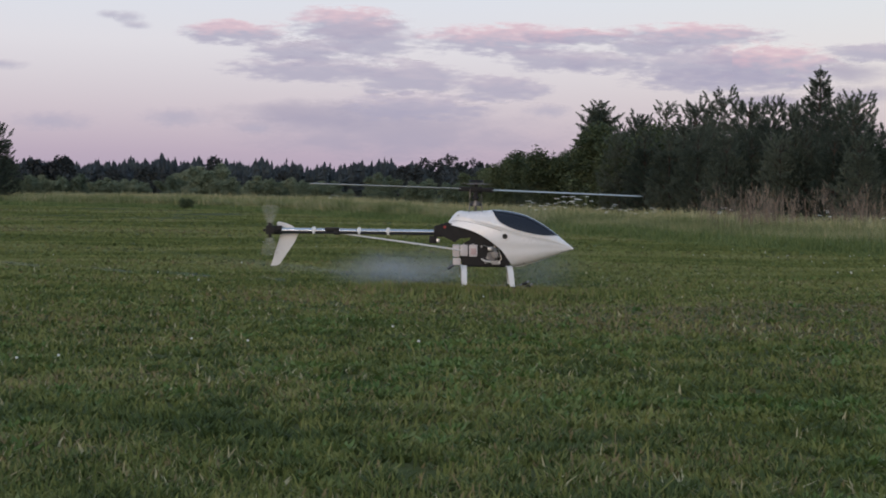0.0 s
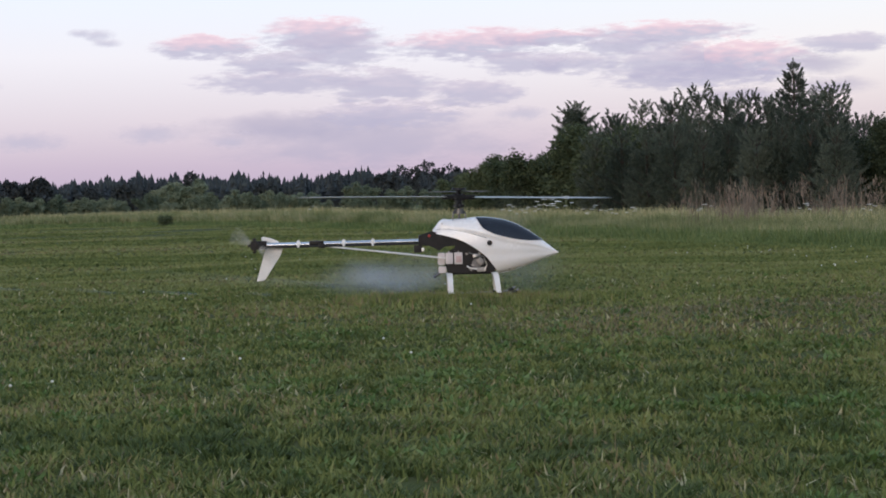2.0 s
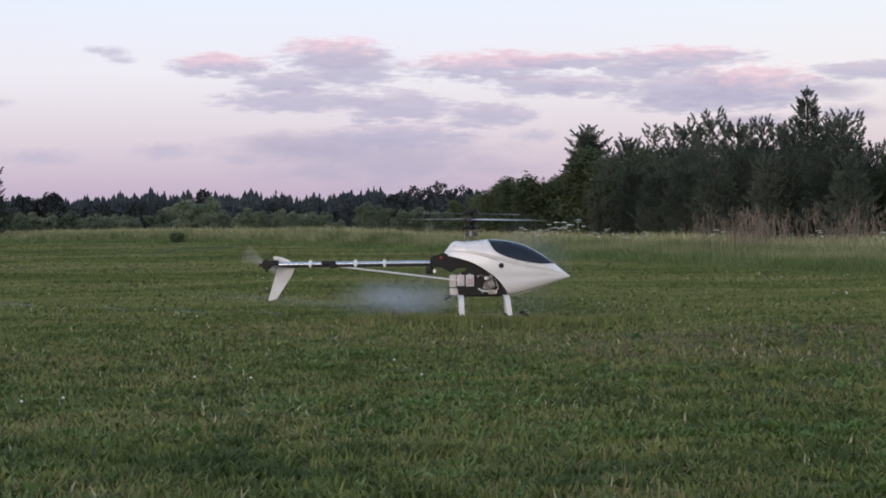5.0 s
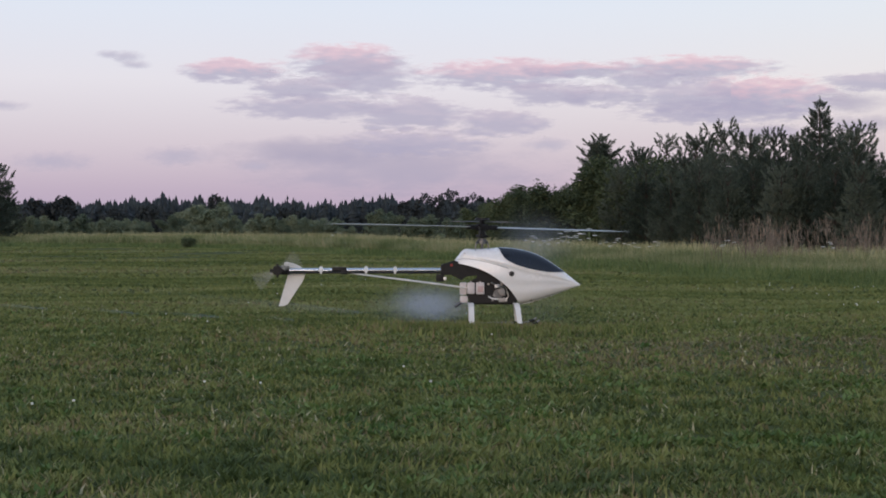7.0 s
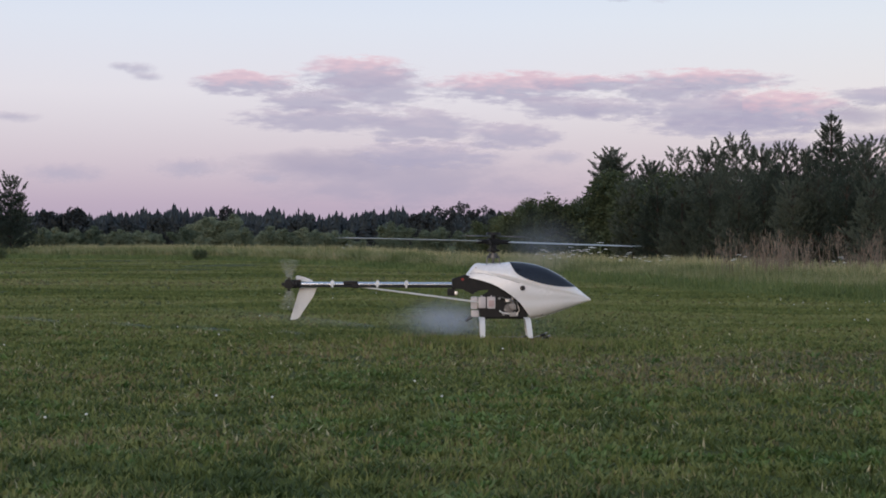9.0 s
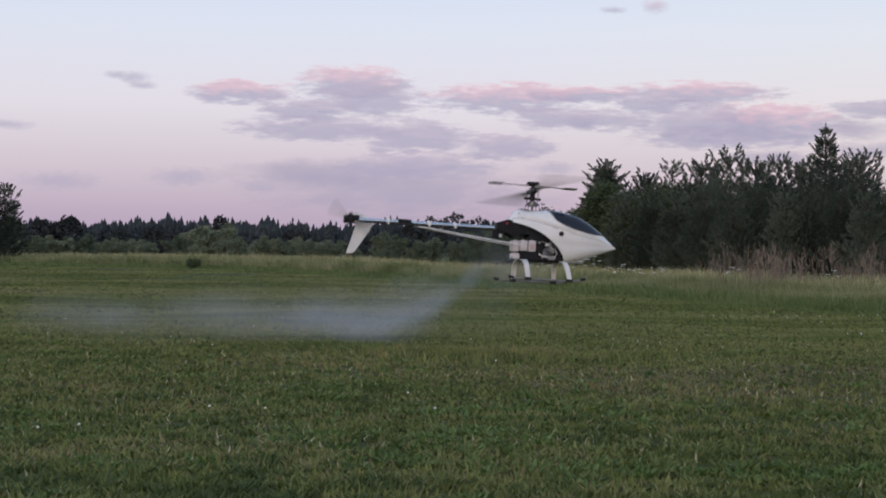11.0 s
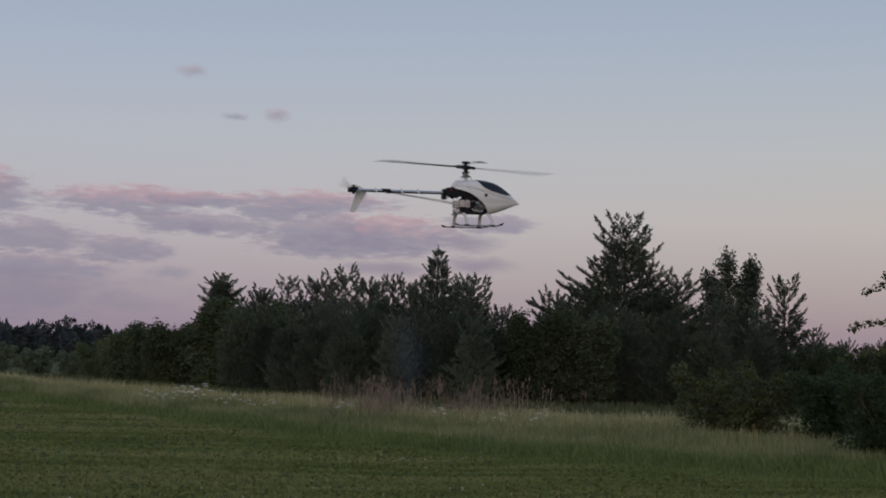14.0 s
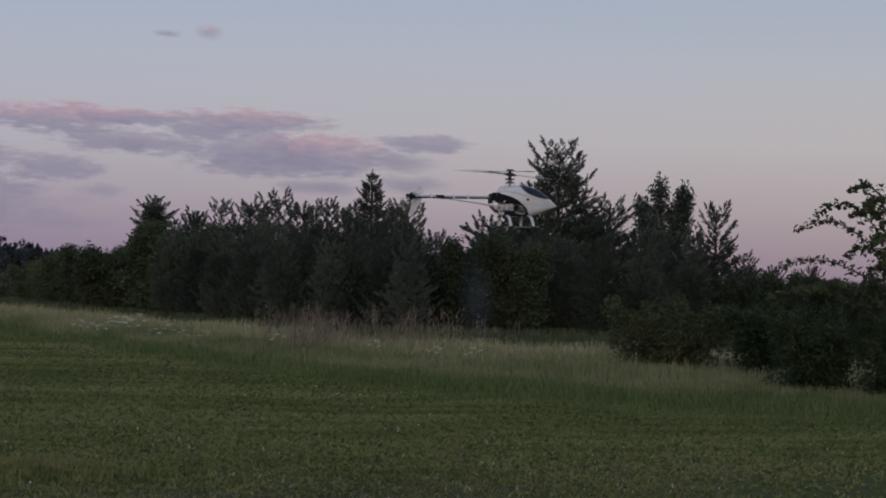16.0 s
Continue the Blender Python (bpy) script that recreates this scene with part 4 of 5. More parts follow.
    rows += [(-16.5 + 0.85 * k + r.uniform(-0.3, 0.3), r.uniform(75, 125), 1, r.uniform(0.42, 0.85)) for k in range(23)]
    used = set()
    for i, (az, dist, kind, size) in enumerate(rows):
        x, y = polar(az, dist)
        m = pose(x, y, -0.03, 0, 0, i * 83.0) @ Matrix.Diagonal((size * 1.1, size * 1.1, size, 1))
        # far shrubs take the scrub bush with haze in its colour
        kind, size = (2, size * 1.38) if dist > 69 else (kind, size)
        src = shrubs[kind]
        if kind in used:
            tagged(copy_thing(src, m), group="shrubs round the field")
        else:
            src.matrix_basis = m
            tagged(src, group="shrubs round the field")
            used.add(kind)
    # small dark bushes on the border of the field
    low = build_broadleaf(0.34, 0.42, "small dark bush in the tall grass", 41, 0.035, "bush", M_WILLOW, 60, 22, 0.06, 0.15)
    put(low, -8.25, 50)
    for az, dist, size in ((-4.05, 46, 0.55), (-2.4, 42, 0.9), (-14.6, 52, 1.1)):
        x, y = polar(az, dist)
        copy_thing(low, pose(x, y, -0.03, 0, 0, az * 40) @ Matrix.Diagonal((size, size, size, 1)))
    # near bushes on the right of the meadow
    t = build_broadleaf(1.0, 0.98, "leafy green bush with drooping sprays in tall grass", 51, 0.042, "bush", M_SPRAY, 420, 22, 0.070, 0.05, 0.15, 11)
    put(t, 21.9, 18.5, 0, 1.02)
    t = build_broadleaf(1.0, 0.6, "dense dark green bush", 52, 0.034, "bush", M_BUSH, 380, 30, 0.08, 0.05, 0.0, 9)
    put(t, 26.6, 15.6)
    t = build_broadleaf(1.0, 0.6, "dense dark green bush", 54, 0.034, "bush", M_BUSH, 380, 30, 0.08, 0.05, 0.0, 9)
    put(t, 29.4, 15.2)
    t = build_broadleaf(0.92, 0.75, "dense dark green bush", 55, 0.036, "bush", M_BUSH, 420, 30, 0.085, 0.03, 0.0, 9)
    put(t, 25.3, 18.0, 0, 1.05)
    t = build_arching()
    put(t, 29.1, 15.5, 0, 1.10)


def build_far_wood():
    """Distant spruces and broadleaves, all one mass."""
    vs, ts, off = [], [], 0

    def add(v, t):
        nonlocal off
        vs.append(v)
        ts.append(t + off)
        off += len(v)
    for i in range(1900):
        az = rng.uniform(-18, 3.5) if i < 1560 else rng.uniform(3.5, 40)
        d = rng.uniform(470, 560)
        h = d * tan(radians(0.88 + 0.10 * sin(az * 1.3 + 0.6) * sin(az * 0.47) + 0.07 * sin(az * 6.1) + 0.16 * rng.random() + 0.22 * rng.random() ** 6)) * (0.85 if az > 3 else 1)
        x, y = polar(az, d)
        tiers = 10
        w = h * rng.uniform(0.16, 0.42)
        for k in range(tiers):
            f = k / tiers
            r = w * (1 - f) * rng.uniform(0.75, 1.15) + 0.12
            z0, z1 = h * f * 0.98, min(h * (f + 0.20), h)
            n = 7
            a = rng.uniform(0, 6.28) + np.arange(n) * 2 * pi / n
            q = r * rng.uniform(0.45, 1.35, n)
            ring = np.stack([x + np.cos(a) * q, y + np.sin(a) * q, z0 + rng.uniform(-0.2, 0.2, n)], 1)
            v = np.concatenate([ring, [[x, y, z1]]])
            t = np.array([[j, (j + 1) % n, n] for j in range(n)])
            add(v, t)
    ob = new("far_wood", soup("far_wood", np.concatenate(vs), np.concatenate(ts), M_SPRUCE))
    tagged(ob, "distant dark spruce forest along the horizon", "forest", kind="stuff")
    # rounded dark broadleaf trees in front of it
    cs = []
    for az, el, d, w in ((-0.5, 1.22, 300, 2.4), (0.25, 1.34, 300, 2.6), (1.0, 1.20, 300, 2.4), (1.6, 1.0, 300, 2.0), (-1.2, 0.95, 300, 2.0), (2.4, 0.95, 300, 2.5), (3.2, 1.0, 300, 2.5),
                         (-7.4, 1.12, 260, 1.6), (-12.2, 1.05, 220, 1.6), (-13.0, 0.95, 220, 1.6), (-14.0, 1.0, 240, 2.0), (-5.0, 0.7, 260, 2.0), (-9.5, 0.8, 260, 2.0), (-10.6, 0.7, 260, 2.0)):
        x, y = polar(az, d)
        h = 0.44 + d * tan(radians(el))
        for q in range(90):
            u = rng.normal(0, 1, 3)
            u /= np.linalg.norm(u)
            cs.append((x + u[0] * w * 0.9, y + u[1] * w * 0.9, max(h * 0.52 + u[2] * h * 0.46, 0.3)))
    v, t = leaves(cs, 0.55, 14, 0.55)
    ob = new("far_broadleaf_wood", soup("far_broadleaf_wood", v, t, M_SPRUCE))
    tagged(ob, "distant dark rounded broadleaf trees", "forest", kind="stuff")


# ---------------------------------------------------------------- flowers
def build_umbel(h, seed):
    r = random.Random(seed)
    plant = tagged(new("umbel_flower"), "tall white umbel flower above the meadow grass", "flower", "white flowers by the wood")
    bm = bmesh.new()
    tube(bm, [(0, 0, -0.03), (0.01, 0, h * 0.6), (0.0, 0.01, h)], [0.004, 0.003, 0.002], 5)
    heads = [(0, 0, h, 0.040)]
    for k in range(3):
        a = r.uniform(0, 6.28)
        z = h * r.uniform(0.62, 0.8)
        e = (cos(a) * 0.09, sin(a) * 0.09, z + 0.08)
        tube(bm, [(0.005, 0, z - 0.04), e], [0.003, 0.002], 4, False)
        heads.append((*e, 0.028))
    part("stem", bm, M_STEM, plant)
    for x, y, z, q in heads:
        bm = bmesh.new()
        for k in range(26):
            a, s = r.uniform(0, 6.28), sqrt(r.random()) * q
            c = Vector((x + cos(a) * s, y + sin(a) * s, z + 0.012 - 3 * s * s))
            e = 0.0060
            vs = [bm.verts.new(c + Vector(o) * e) for o in ((-1, -0.6, 0), (1, -0.6, 0.3), (0, 1.1, 0.1), (0, 0, 1.0))]
            for f in ((0, 1, 3), (1, 2, 3), (2, 0, 3), (0, 2, 1)):
                bm.faces.new([vs[i] for i in f])
        part("flower_head", bm, M_PETAL, plant, "flat white flower head", False)
    return plant


def build_flowers():
    first = build_umbel(0.46, 1)
    put(first, 4.3, 20.2)
    spots = [(2.9, 20.4, 0.86), (5.7, 20.6, 0.80), (6.2, 19.9, 0.70), (4.05, 20.1, 0.98), (3.55, 19.8, 0.80), (6.9, 19.4, 0.74), (9.2, 18.2, 0.78), (14.4, 16.6, 0.72), (4.75, 20.5, 1.04), (3.9, 20.8, 0.84), (5.3, 20.0, 0.72), (4.5, 19.6, 0.92), (3.3, 21.5, 0.74), (15.6, 15.5, 0.8), (-3.5, 36, 0.95), (12.4, 17.6, 0.75)]
    for i, (az, d, s) in enumerate(spots):
        x, y = polar(az, d)
        copy_thing(first, pose(x, y, -0.02, 0, 0, i * 49.0) @ Matrix.Diagonal((s, s, s, 1)))
    # clover heads in the lawn
    bm = bmesh.new()
    bmesh.ops.create_icosphere(bm, subdivisions=1, radius=0.0048)
    for v in bm.verts:
        v.co.z *= 0.8
        v.co *= 1 + 0.2 * sin(40 * v.co.x + 70 * v.co.y)
        v.co.z += 0.036
    me = finish(bm, "clover_flower", M_PETAL, False)
    r = random.Random(4)
    for i in range(40):
        if i < 22:
            az, d = r.uniform(-15, 16), r.uniform(4, 17)
        else:
            # a flowering patch out by the border of the meadow
            az, d = r.gauss(10.5, 1.3), r.gauss(14.0, 1.0)
            if i > 34:
                az, d = r.gauss(12.8, 0.5), r.gauss(11.0, 0.3)
        x, y = polar(az, d)
        ob = new("clover_flower", me)
        ob.matrix_basis = pose(x, y, -0.03 + float(rolling(x, y)), r.uniform(-12, 12), r.uniform(-12, 12), r.uniform(0, 360))
        tagged(ob, "small white clover flower in the mown grass", "flower", "clover in the lawn")


# ---------------------------------------------------------------- clouds
# azimuth, elevation, half width, half height in degrees; kind
CLOUDS = [(-10.75, 5.66, 0.45, 0.13, 4), (-10.2, 5.60, 0.62, 0.18, 4), (-9.95, 5.36, 0.55, 0.13, 4), (-6.7, 5.2, 1.9, 0.36, 0), (-3.2, 5.55, 2.0, 0.50, 0), (-2.6, 5.05, 1.9, 0.55, 1), (-4.7, 4.65, 1.9, 0.36, 1), (-4.4, 4.05, 2.9, 0.36, 1),
          (-1.2, 3.85, 2.0, 0.52, 1), (1.8, 3.55, 1.7, 0.36, 1), (1.7, 5.1, 3.1, 0.46, 0), (4.4, 5.25, 1.9, 0.24, 0), (8.0, 5.3, 2.9, 0.34, 0), (6.7, 4.95, 1.6, 0.3, 1),
          (3.3, 4.5, 1.6, 0.34, 1), (5.2, 4.4, 1.4, 0.30, 1), (8.2, 4.35, 2.4, 0.52, 1), (10.4, 4.35, 2.4, 0.58, 0), (9.0, 3.85, 3.2, 0.34, 1), (13.6, 4.75, 1.7, 0.28, 1)]
SMALL_CLOUDS = [(-1.0, 2.9, 2.6, 0.40, 1), (-1.5, 2.1, 5.5, 0.85, 2), (-4.2, 2.6, 3.6, 0.45, 2), (-8.6, 2.45, 1.3, 0.28, 4), (-12.6, 2.25, 1.5, 0.28, 4), (-6.1, 2.15, 0.7, 0.18, 4), (-14.2, 4.0, 1.0, 0.16, 4),
                (3.4, 2.85, 0.9, 0.2, 4), (3.85, 9.35, 0.62, 0.22, 3), (6.65, 8.05, 0.55, 0.24, 3), (5.3, 7.95, 0.6, 0.12, 4), (13.2, 3.4, 1.6, 0.26, 2), (10.5, 3.2, 1.6, 0.22, 2), (12.8, 4.1, 1.5, 0.3, 2)]


def build_clouds():
    far = 2600.0
    for az, ele, hw, hh, kind in CLOUDS + SMALL_CLOUDS:
        w, h = far * tan(radians(hw)) * 1.40, far * tan(radians(hh)) * 1.75
        nx, nz = 8, 4
        verts = [(w * (2 * i / nx - 1), 0.12 * w * (2 * i / nx - 1) ** 2 * 0.2, h * (2 * j / nz - 1)) for j in range(nz + 1) for i in range(nx + 1)]
        faces = [(j * (nx + 1) + i, j * (nx + 1) + i + 1, (j + 1) * (nx + 1) + i + 1, (j + 1) * (nx + 1) + i) for j in range(nz) for i in range(nx)]
        ob = new("cloud", mesh_of("cloud", verts, faces, (M_CLOUD_PINK, M_CLOUD_GREY, M_CLOUD_FAINT, M_CLOUD_WISP, M_CLOUD_TUFT)[kind], True))
        dist = far + 40 * (ele + hw)
        x, y = polar(az, dist)
        ob.matrix_basis = pose(x, y, dist * tan(radians(ele)), 0, 0, -az)
        ob.visible_shadow = False
        tagged(ob, ("mauve evening cloud with a pink upper rim", "mauve-grey evening cloud bank", "faint grey veil of cloud", "small rose-tinted wisp of cloud", "small mauve-grey tuft of cloud")[kind], "cloud", "evening clouds", "structure")


# ---------------------------------------------------------------- the helicopter
ROTOR_Z, TAIL_X, TAIL_Z = 0.478, -0.985, 0.268


def build_helicopter():
    heli = tagged(new("model_helicopter"), "white petrol model helicopter with tinted canopy window, over mown grass", "helicopter")
    # canopy: side profile in x, z and half width
    top = knot([-0.130, -0.093, -0.04, 0.03, 0.076, 0.18, 0.254, 0.327, 0.40, 0.45, 0.476], [0.322, 0.368, 0.372, 0.376, 0.380, 0.372, 0.352, 0.314, 0.262, 0.222, 0.202])
    low = knot([-0.130, 0.0, 0.13, 0.205, 0.29, 0.37, 0.44, 0.476], [0.11, 0.108, 0.106, 0.109, 0.132, 0.160, 0.186, 0.198])
    cut = knot([-0.130, -0.06, 0.0, 0.07, 0.136, 0.165, 0.185], [0.308, 0.292, 0.272, 0.232, 0.175, 0.135, 0.106])
    half = knot([-0.130, -0.05, 0.05, 0.15, 0.25, 0.35, 0.43, 0.476], [0.050, 0.062, 0.076, 0.082, 0.074, 0.050, 0.020, 0.003])
    crease = knot([-0.130, -0.10, 0.0, 0.14, 0.25, 0.36, 0.476], [0.330, 0.336, 0.325, 0.287, 0.257, 0.236, 0.202])
    pane = knot([0.078, 0.10, 0.145, 0.20, 0.254, 0.33, 0.397], [0.377, 0.338, 0.306, 0.286, 0.273, 0.262, 0.262])

    def side(x, s, grow=0.0):
        """Half width of the canopy at x and at s of its depth from the top, with a crease under the window."""
        w = half(x)
        y = w * max(0.0, 1 - abs(2 * s - 1) ** (3.0 if s < 0.5 else 2.1)) ** 0.5
        # a moulded crease runs from the rear, under the window, to the nose
        zc = crease(x)
        q = (s - (top(x) - zc) / (top(x) - low(x))) / 0.03
        step = 1 / (1 + exp(max(-30.0, min(30.0, 2.2 * q))))
        y += 0.0085 * (w / 0.08) * (step - 0.5) * (1 if s > 0.02 else 0)
        y *= 1 - 0.07 * exp(-((s - 0.66) / 0.09) ** 2)
        return y + grow

    def shell(x0, x1, steps, bottom, rows, grow):
        bm, rings = bmesh.new(), []
        for i in range(steps + 1):
            x = x0 + (x1 - x0) * i / steps
            zt, zl = top(x), low(x)
            se = min(1.0, max(0.02, (zt - bottom(x)) / (zt - zl)))
            ring = []
            for sign in (-1, 1):
                for k in range(rows + 1):
                    q = k if sign > 0 else rows - k
                    if sign > 0 and k == 0:
                        continue
                    s = se * (q / rows) ** 1.2
                    y = side(x, s, 0.0 if q == 0 else grow) * sign if q else 0.0
                    ring.append(bm.verts.new((x + 0.0, y, zt - s * (zt - zl) + grow * (1 - q / rows))))
            rings.append(ring)
        for a, b in zip(rings, rings[1:]):
            for k in range(len(a) - 1):
                bm.faces.new((a[k], a[k + 1], b[k + 1], b[k]))
        if grow == 0:
            bm.faces.new(rings[-1])
            bm.faces.new(rings[0])
        return bm
    part("canopy", shell(-0.130, 0.475, 60, lambda x: cut(x) if x < 0.185 else low(x), 34, 0.0), M_WHITE, heli, "glossy white moulded canopy")
    part("canopy_window", shell(0.080, 0.396, 34, pane, 10, 0.0022), M_TINT, heli, "dark tinted canopy window")
    # thin grey rim under the window and along the canopy's cut edge
    bm = bmesh.new()
    pts = []
    for i in range(30):
        x = 0.082 + 0.312 * i / 29
        s = (top(x) - pane(x)) / (top(x) - low(x))
        pts.append((x, -side(x, s) - 0.0022, pane(x)))
    tube(bm, pts, 0.0016, 5)
    part("window_rim", bm, M_PLASTIC, heli)
    for sign in (-1, 1):
        bm = bmesh.new()
        y = sign * (side(0.14, (top(0.14) - 0.256) / (top(0.14) - low(0.14))) + 0.001)
        tube(bm, [(0.14, y - sign * 0.006, 0.256), (0.14, y + sign * 0.004, 0.256)], 0.0125, 16)
        tube(bm, [(0.14, y + sign * 0.003, 0.256), (0.14, y + sign * 0.008, 0.256)], 0.006, 10)
        part("grommet", bm, M_RUBBER, heli, "black rubber canopy grommet")
        bm = bmesh.new()
        ys = sign * (side(-0.085, (top(-0.085) - 0.352) / (top(-0.085) - low(-0.085))) + 0.0005)
        tube(bm, [(-0.085, ys - sign * 0.003, 0.352), (-0.085, ys + sign * 0.003, 0.352)], 0.005, 10)
        part("screw", bm, M_ALU, heli)
    # fine dark parting line of the canopy halves
    for sign in (-1, 1):
        bm, pts = bmesh.new(), []
        for i in range(24):
            x = -0.120 + 0.245 * i / 23
            z = crease(x) - 0.010
            pts.append((x, sign * (side(x, (top(x) - z) / (top(x) - low(x))) + 0.0003), z))
        tube(bm, pts, 0.0009, 5)
        part("parting_line", bm, M_STEEL, heli, "fine dark parting line")
    # frame
    for sign in (-1, 1):
        bm = bmesh.new()
        slab(bm, [(-0.195, 0.298), (-0.135, 0.318), (-0.06, 0.300), (0.02, 0.285), (0.085, 0.235), (0.14, 0.175), (0.170, 0.112), (-0.058, 0.112), (-0.072, 0.150),
                  (-0.060, 0.215), (-0.025, 0.232), (-0.020, 0.248), (-0.075, 0.243), (-0.10, 0.222), (-0.118, 0.235), (-0.150, 0.250), (-0.195, 0.252)], sign * 0.036, sign * 0.039)
        part("side_plate", bm, M_CARBON, heli, "black composite side plate")
    bm = block(bmesh.new(), -0.20, -0.13, -0.030, 0.030, 0.248, 0.300, 0.008)
    part("boom_block", bm, M_CARBON, heli)
    bm = block(bmesh.new(), -0.062, 0.160, -0.033, 0.033, 0.106, 0.122, 0.003)
    part("floor_plate", bm, M_CARBON, heli)
    bm = block(bmesh.new(), 0.12, 0.24, -0.030, 0.030, 0.125, 0.150, 0.003)
    part("radio_tray", bm, M_CARBON, heli)
    bm = block(bmesh.new(), -0.055, 0.075, -0.028, 0.028, 0.122, 0.150, 0.004)
    part("clutch_housing", bm, M_STEEL, heli)
    for x0, x1, z0, z1, mat, name, lab in ((-0.072, -0.036, 0.158, 0.212, M_TANK, "fuel_tank", "milky white plastic tank"), (-0.030, 0.010, 0.156, 0.213, M_TANK, "fuel_tank", "milky white plastic tank")):
        bm = block(bmesh.new(), x0, x1, -0.056, -0.012, z0, z1, 0.005)
        tube(bm, [((x0 + x1) / 2, -0.034, z1 - 0.002), ((x0 + x1) / 2, -0.034, z1 + 0.006)], 0.006, 10)
        part(name, bm, mat, heli, lab)
    bm = block(bmesh.new(), -0.022, 0.004, -0.0585, -0.0555, 0.166, 0.196, 0.001)
    part("tank_sticker", bm, M_STICKER, heli, "faded pink sticker on the tank")
    bm = block(bmesh.new(), -0.108, -0.074, -0.030, 0.030, 0.152, 0.212, 0.009)
    part("muffler", bm, M_TANK, heli, "dull pale muffler box")
    bm = block(bmesh.new(), -0.106, -0.068, -0.028, 0.028, 0.114, 0.146, 0.006)
    part("battery_pack", bm, M_TANK, heli)
    # engine with cooling fins
    bm = bmesh.new()
    tube(bm, [(0.078, -0.046, 0.158), (0.078, 0.03, 0.158)], 0.024, 14)
    for k in range(6):
        tube(bm, [(0.055 + 0.0, -0.012, 0.182 + k * 0.008), (0.055, -0.012, 0.185 + k * 0.008)], 0.026, 14)
    tube(bm, [(0.055, -0.012, 0.18), (0.055, -0.012, 0.236)], 0.016, 12)
    part("engine", bm, M_STEEL, heli, "dark grey finned two-stroke engine")
    bm = bmesh.new()
    tube(bm, [(0.085, -0.050, 0.196), (0.100, -0.052, 0.176), (0.104, -0.050, 0.150)], 0.009, 8)
    part("carburettor", bm, M_ENGINE, heli)
    # bright cylinder head turned outwards, backplate and throttle linkage
    bm = bmesh.new()
    for k in range(4):
        tube(bm, [(0.096, -0.052 - 0.006 * k, 0.166), (0.096, -0.055 - 0.006 * k, 0.166)], 0.016 - 0.001 * k, 16)
    tube(bm, [(0.096, -0.046, 0.166), (0.096, -0.078, 0.166)], 0.009, 12)
    part("cylinder_head", bm, M_ENGINE, heli, "bright finned cylinder head")
    bm = block(bmesh.new(), 0.060, 0.082, -0.062, -0.048, 0.186, 0.204, 0.003)
    tube(bm, [(0.071, -0.062, 0.195), (0.071, -0.070, 0.195)], 0.006, 10)
    part("throttle_body", bm, M_ALU, heli)
    bm = bmesh.new()
    tube(bm, [(0.040, -0.060, 0.212), (0.071, -0.068, 0.200), (0.112, -0.062, 0.190)], 0.0022, 6)
    tube(bm, [(0.112, -0.062, 0.190), (0.126, -0.058, 0.150), (0.112, -0.056, 0.126)], 0.0028, 6)
    part("throttle_rod", bm, M_ALU, heli, "thin bright throttle rod")
    bm = block(bmesh.new(), 0.078, 0.118, -0.058, -0.044, 0.118, 0.138, 0.004)
    part("engine_mount", bm, M_ENGINE, heli)
    bm = bmesh.new()
    tube(bm, [(0.03, -0.046, 0.146), (0.046, -0.052, 0.136), (0.12, -0.050, 0.126)], 0.004, 6)
    part("fuel_line", bm, M_PLASTIC, heli)
    for x, z, q in ((0.030, 0.205, 0.006), (0.058, 0.150, 0.007), (0.084, 0.172, 0.009), (0.105, 0.135, 0.007), (0.122, 0.160, 0.006), (0.050, 0.128, 0.006), (0.092, 0.205, 0.007)):
        bm = bmesh.new()
        tube(bm, [(x, -0.056, z), (x, -0.040, z)], q, 8)
        part("bolt", bm, M_ENGINE, heli)
    bm = bmesh.new()
    tube(bm, [(-0.148, -0.041, 0.296), (-0.148, -0.034, 0.296)], 0.007, 10)
    part("switch_light", bm, M_RED, heli, "small red switch on the frame")
    bm = bmesh.new()
    tube(bm, [(-0.085, -0.012, 0.135), (-0.104, -0.016, 0.114), (-0.132, -0.020, 0.094)], [0.008, 0.0075, 0.007], 10)
    part("exhaust_pipe", bm, M_STEEL, heli, "dark steel exhaust pipe")
    bm = block(bmesh.new(), -0.222, -0.182, -0.028, -0.006, 0.216, 0.252, 0.003)
    servo = part("tail_servo", bm, M_CARBON, heli, "black tail servo under the boom")
    bm = block(bmesh.new(), -0.186, -0.172, -0.034, -0.028, 0.222, 0.238, 0.001)
    part("servo_arm", bm, M_ALU, servo)
    # tail boom
    bm = bmesh.new()
    tube(bm, [(-0.185, 0, 0.270), (-0.955, 0, 0.268)], 0.0115, 16)
    part("tail_boom", bm, M_BOOM, heli, "bright metal tail boom")
    # pushrod, thick and black so that it also paints the boom's shaded underside
    bm = bmesh.new()
    tube(bm, [(-0.20, -0.016, 0.2595), (-0.94, -0.016, 0.2580)], 0.0050, 8)
    part("pushrod", bm, M_RUBBER, heli, "black pushrod along the boom, thickened to stand in for its dark underside")
    for x in (-0.42, -0.56, -0.778):
        bm = bmesh.new()
        tube(bm, [(x - 0.009, 0, 0.269), (x + 0.009, 0, 0.269)], 0.0150, 14)
        block(bm, x - 0.005, x + 0.005, -0.024, -0.010, 0.254, 0.268, 0.001)
        block(bm, x - 0.005, x + 0.005, -0.004, 0.004, 0.281, 0.289, 0.001)
        part("boom_clamp", bm, M_PLASTIC, heli, "white plastic pushrod guide")
    bm = block(bmesh.new(), -0.725, -0.655, -0.016, 0.016, 0.266, 0.285, 0.004)
    block(bm, -0.682, -0.650, -0.020, 0.020, 0.250, 0.270, 0.003)
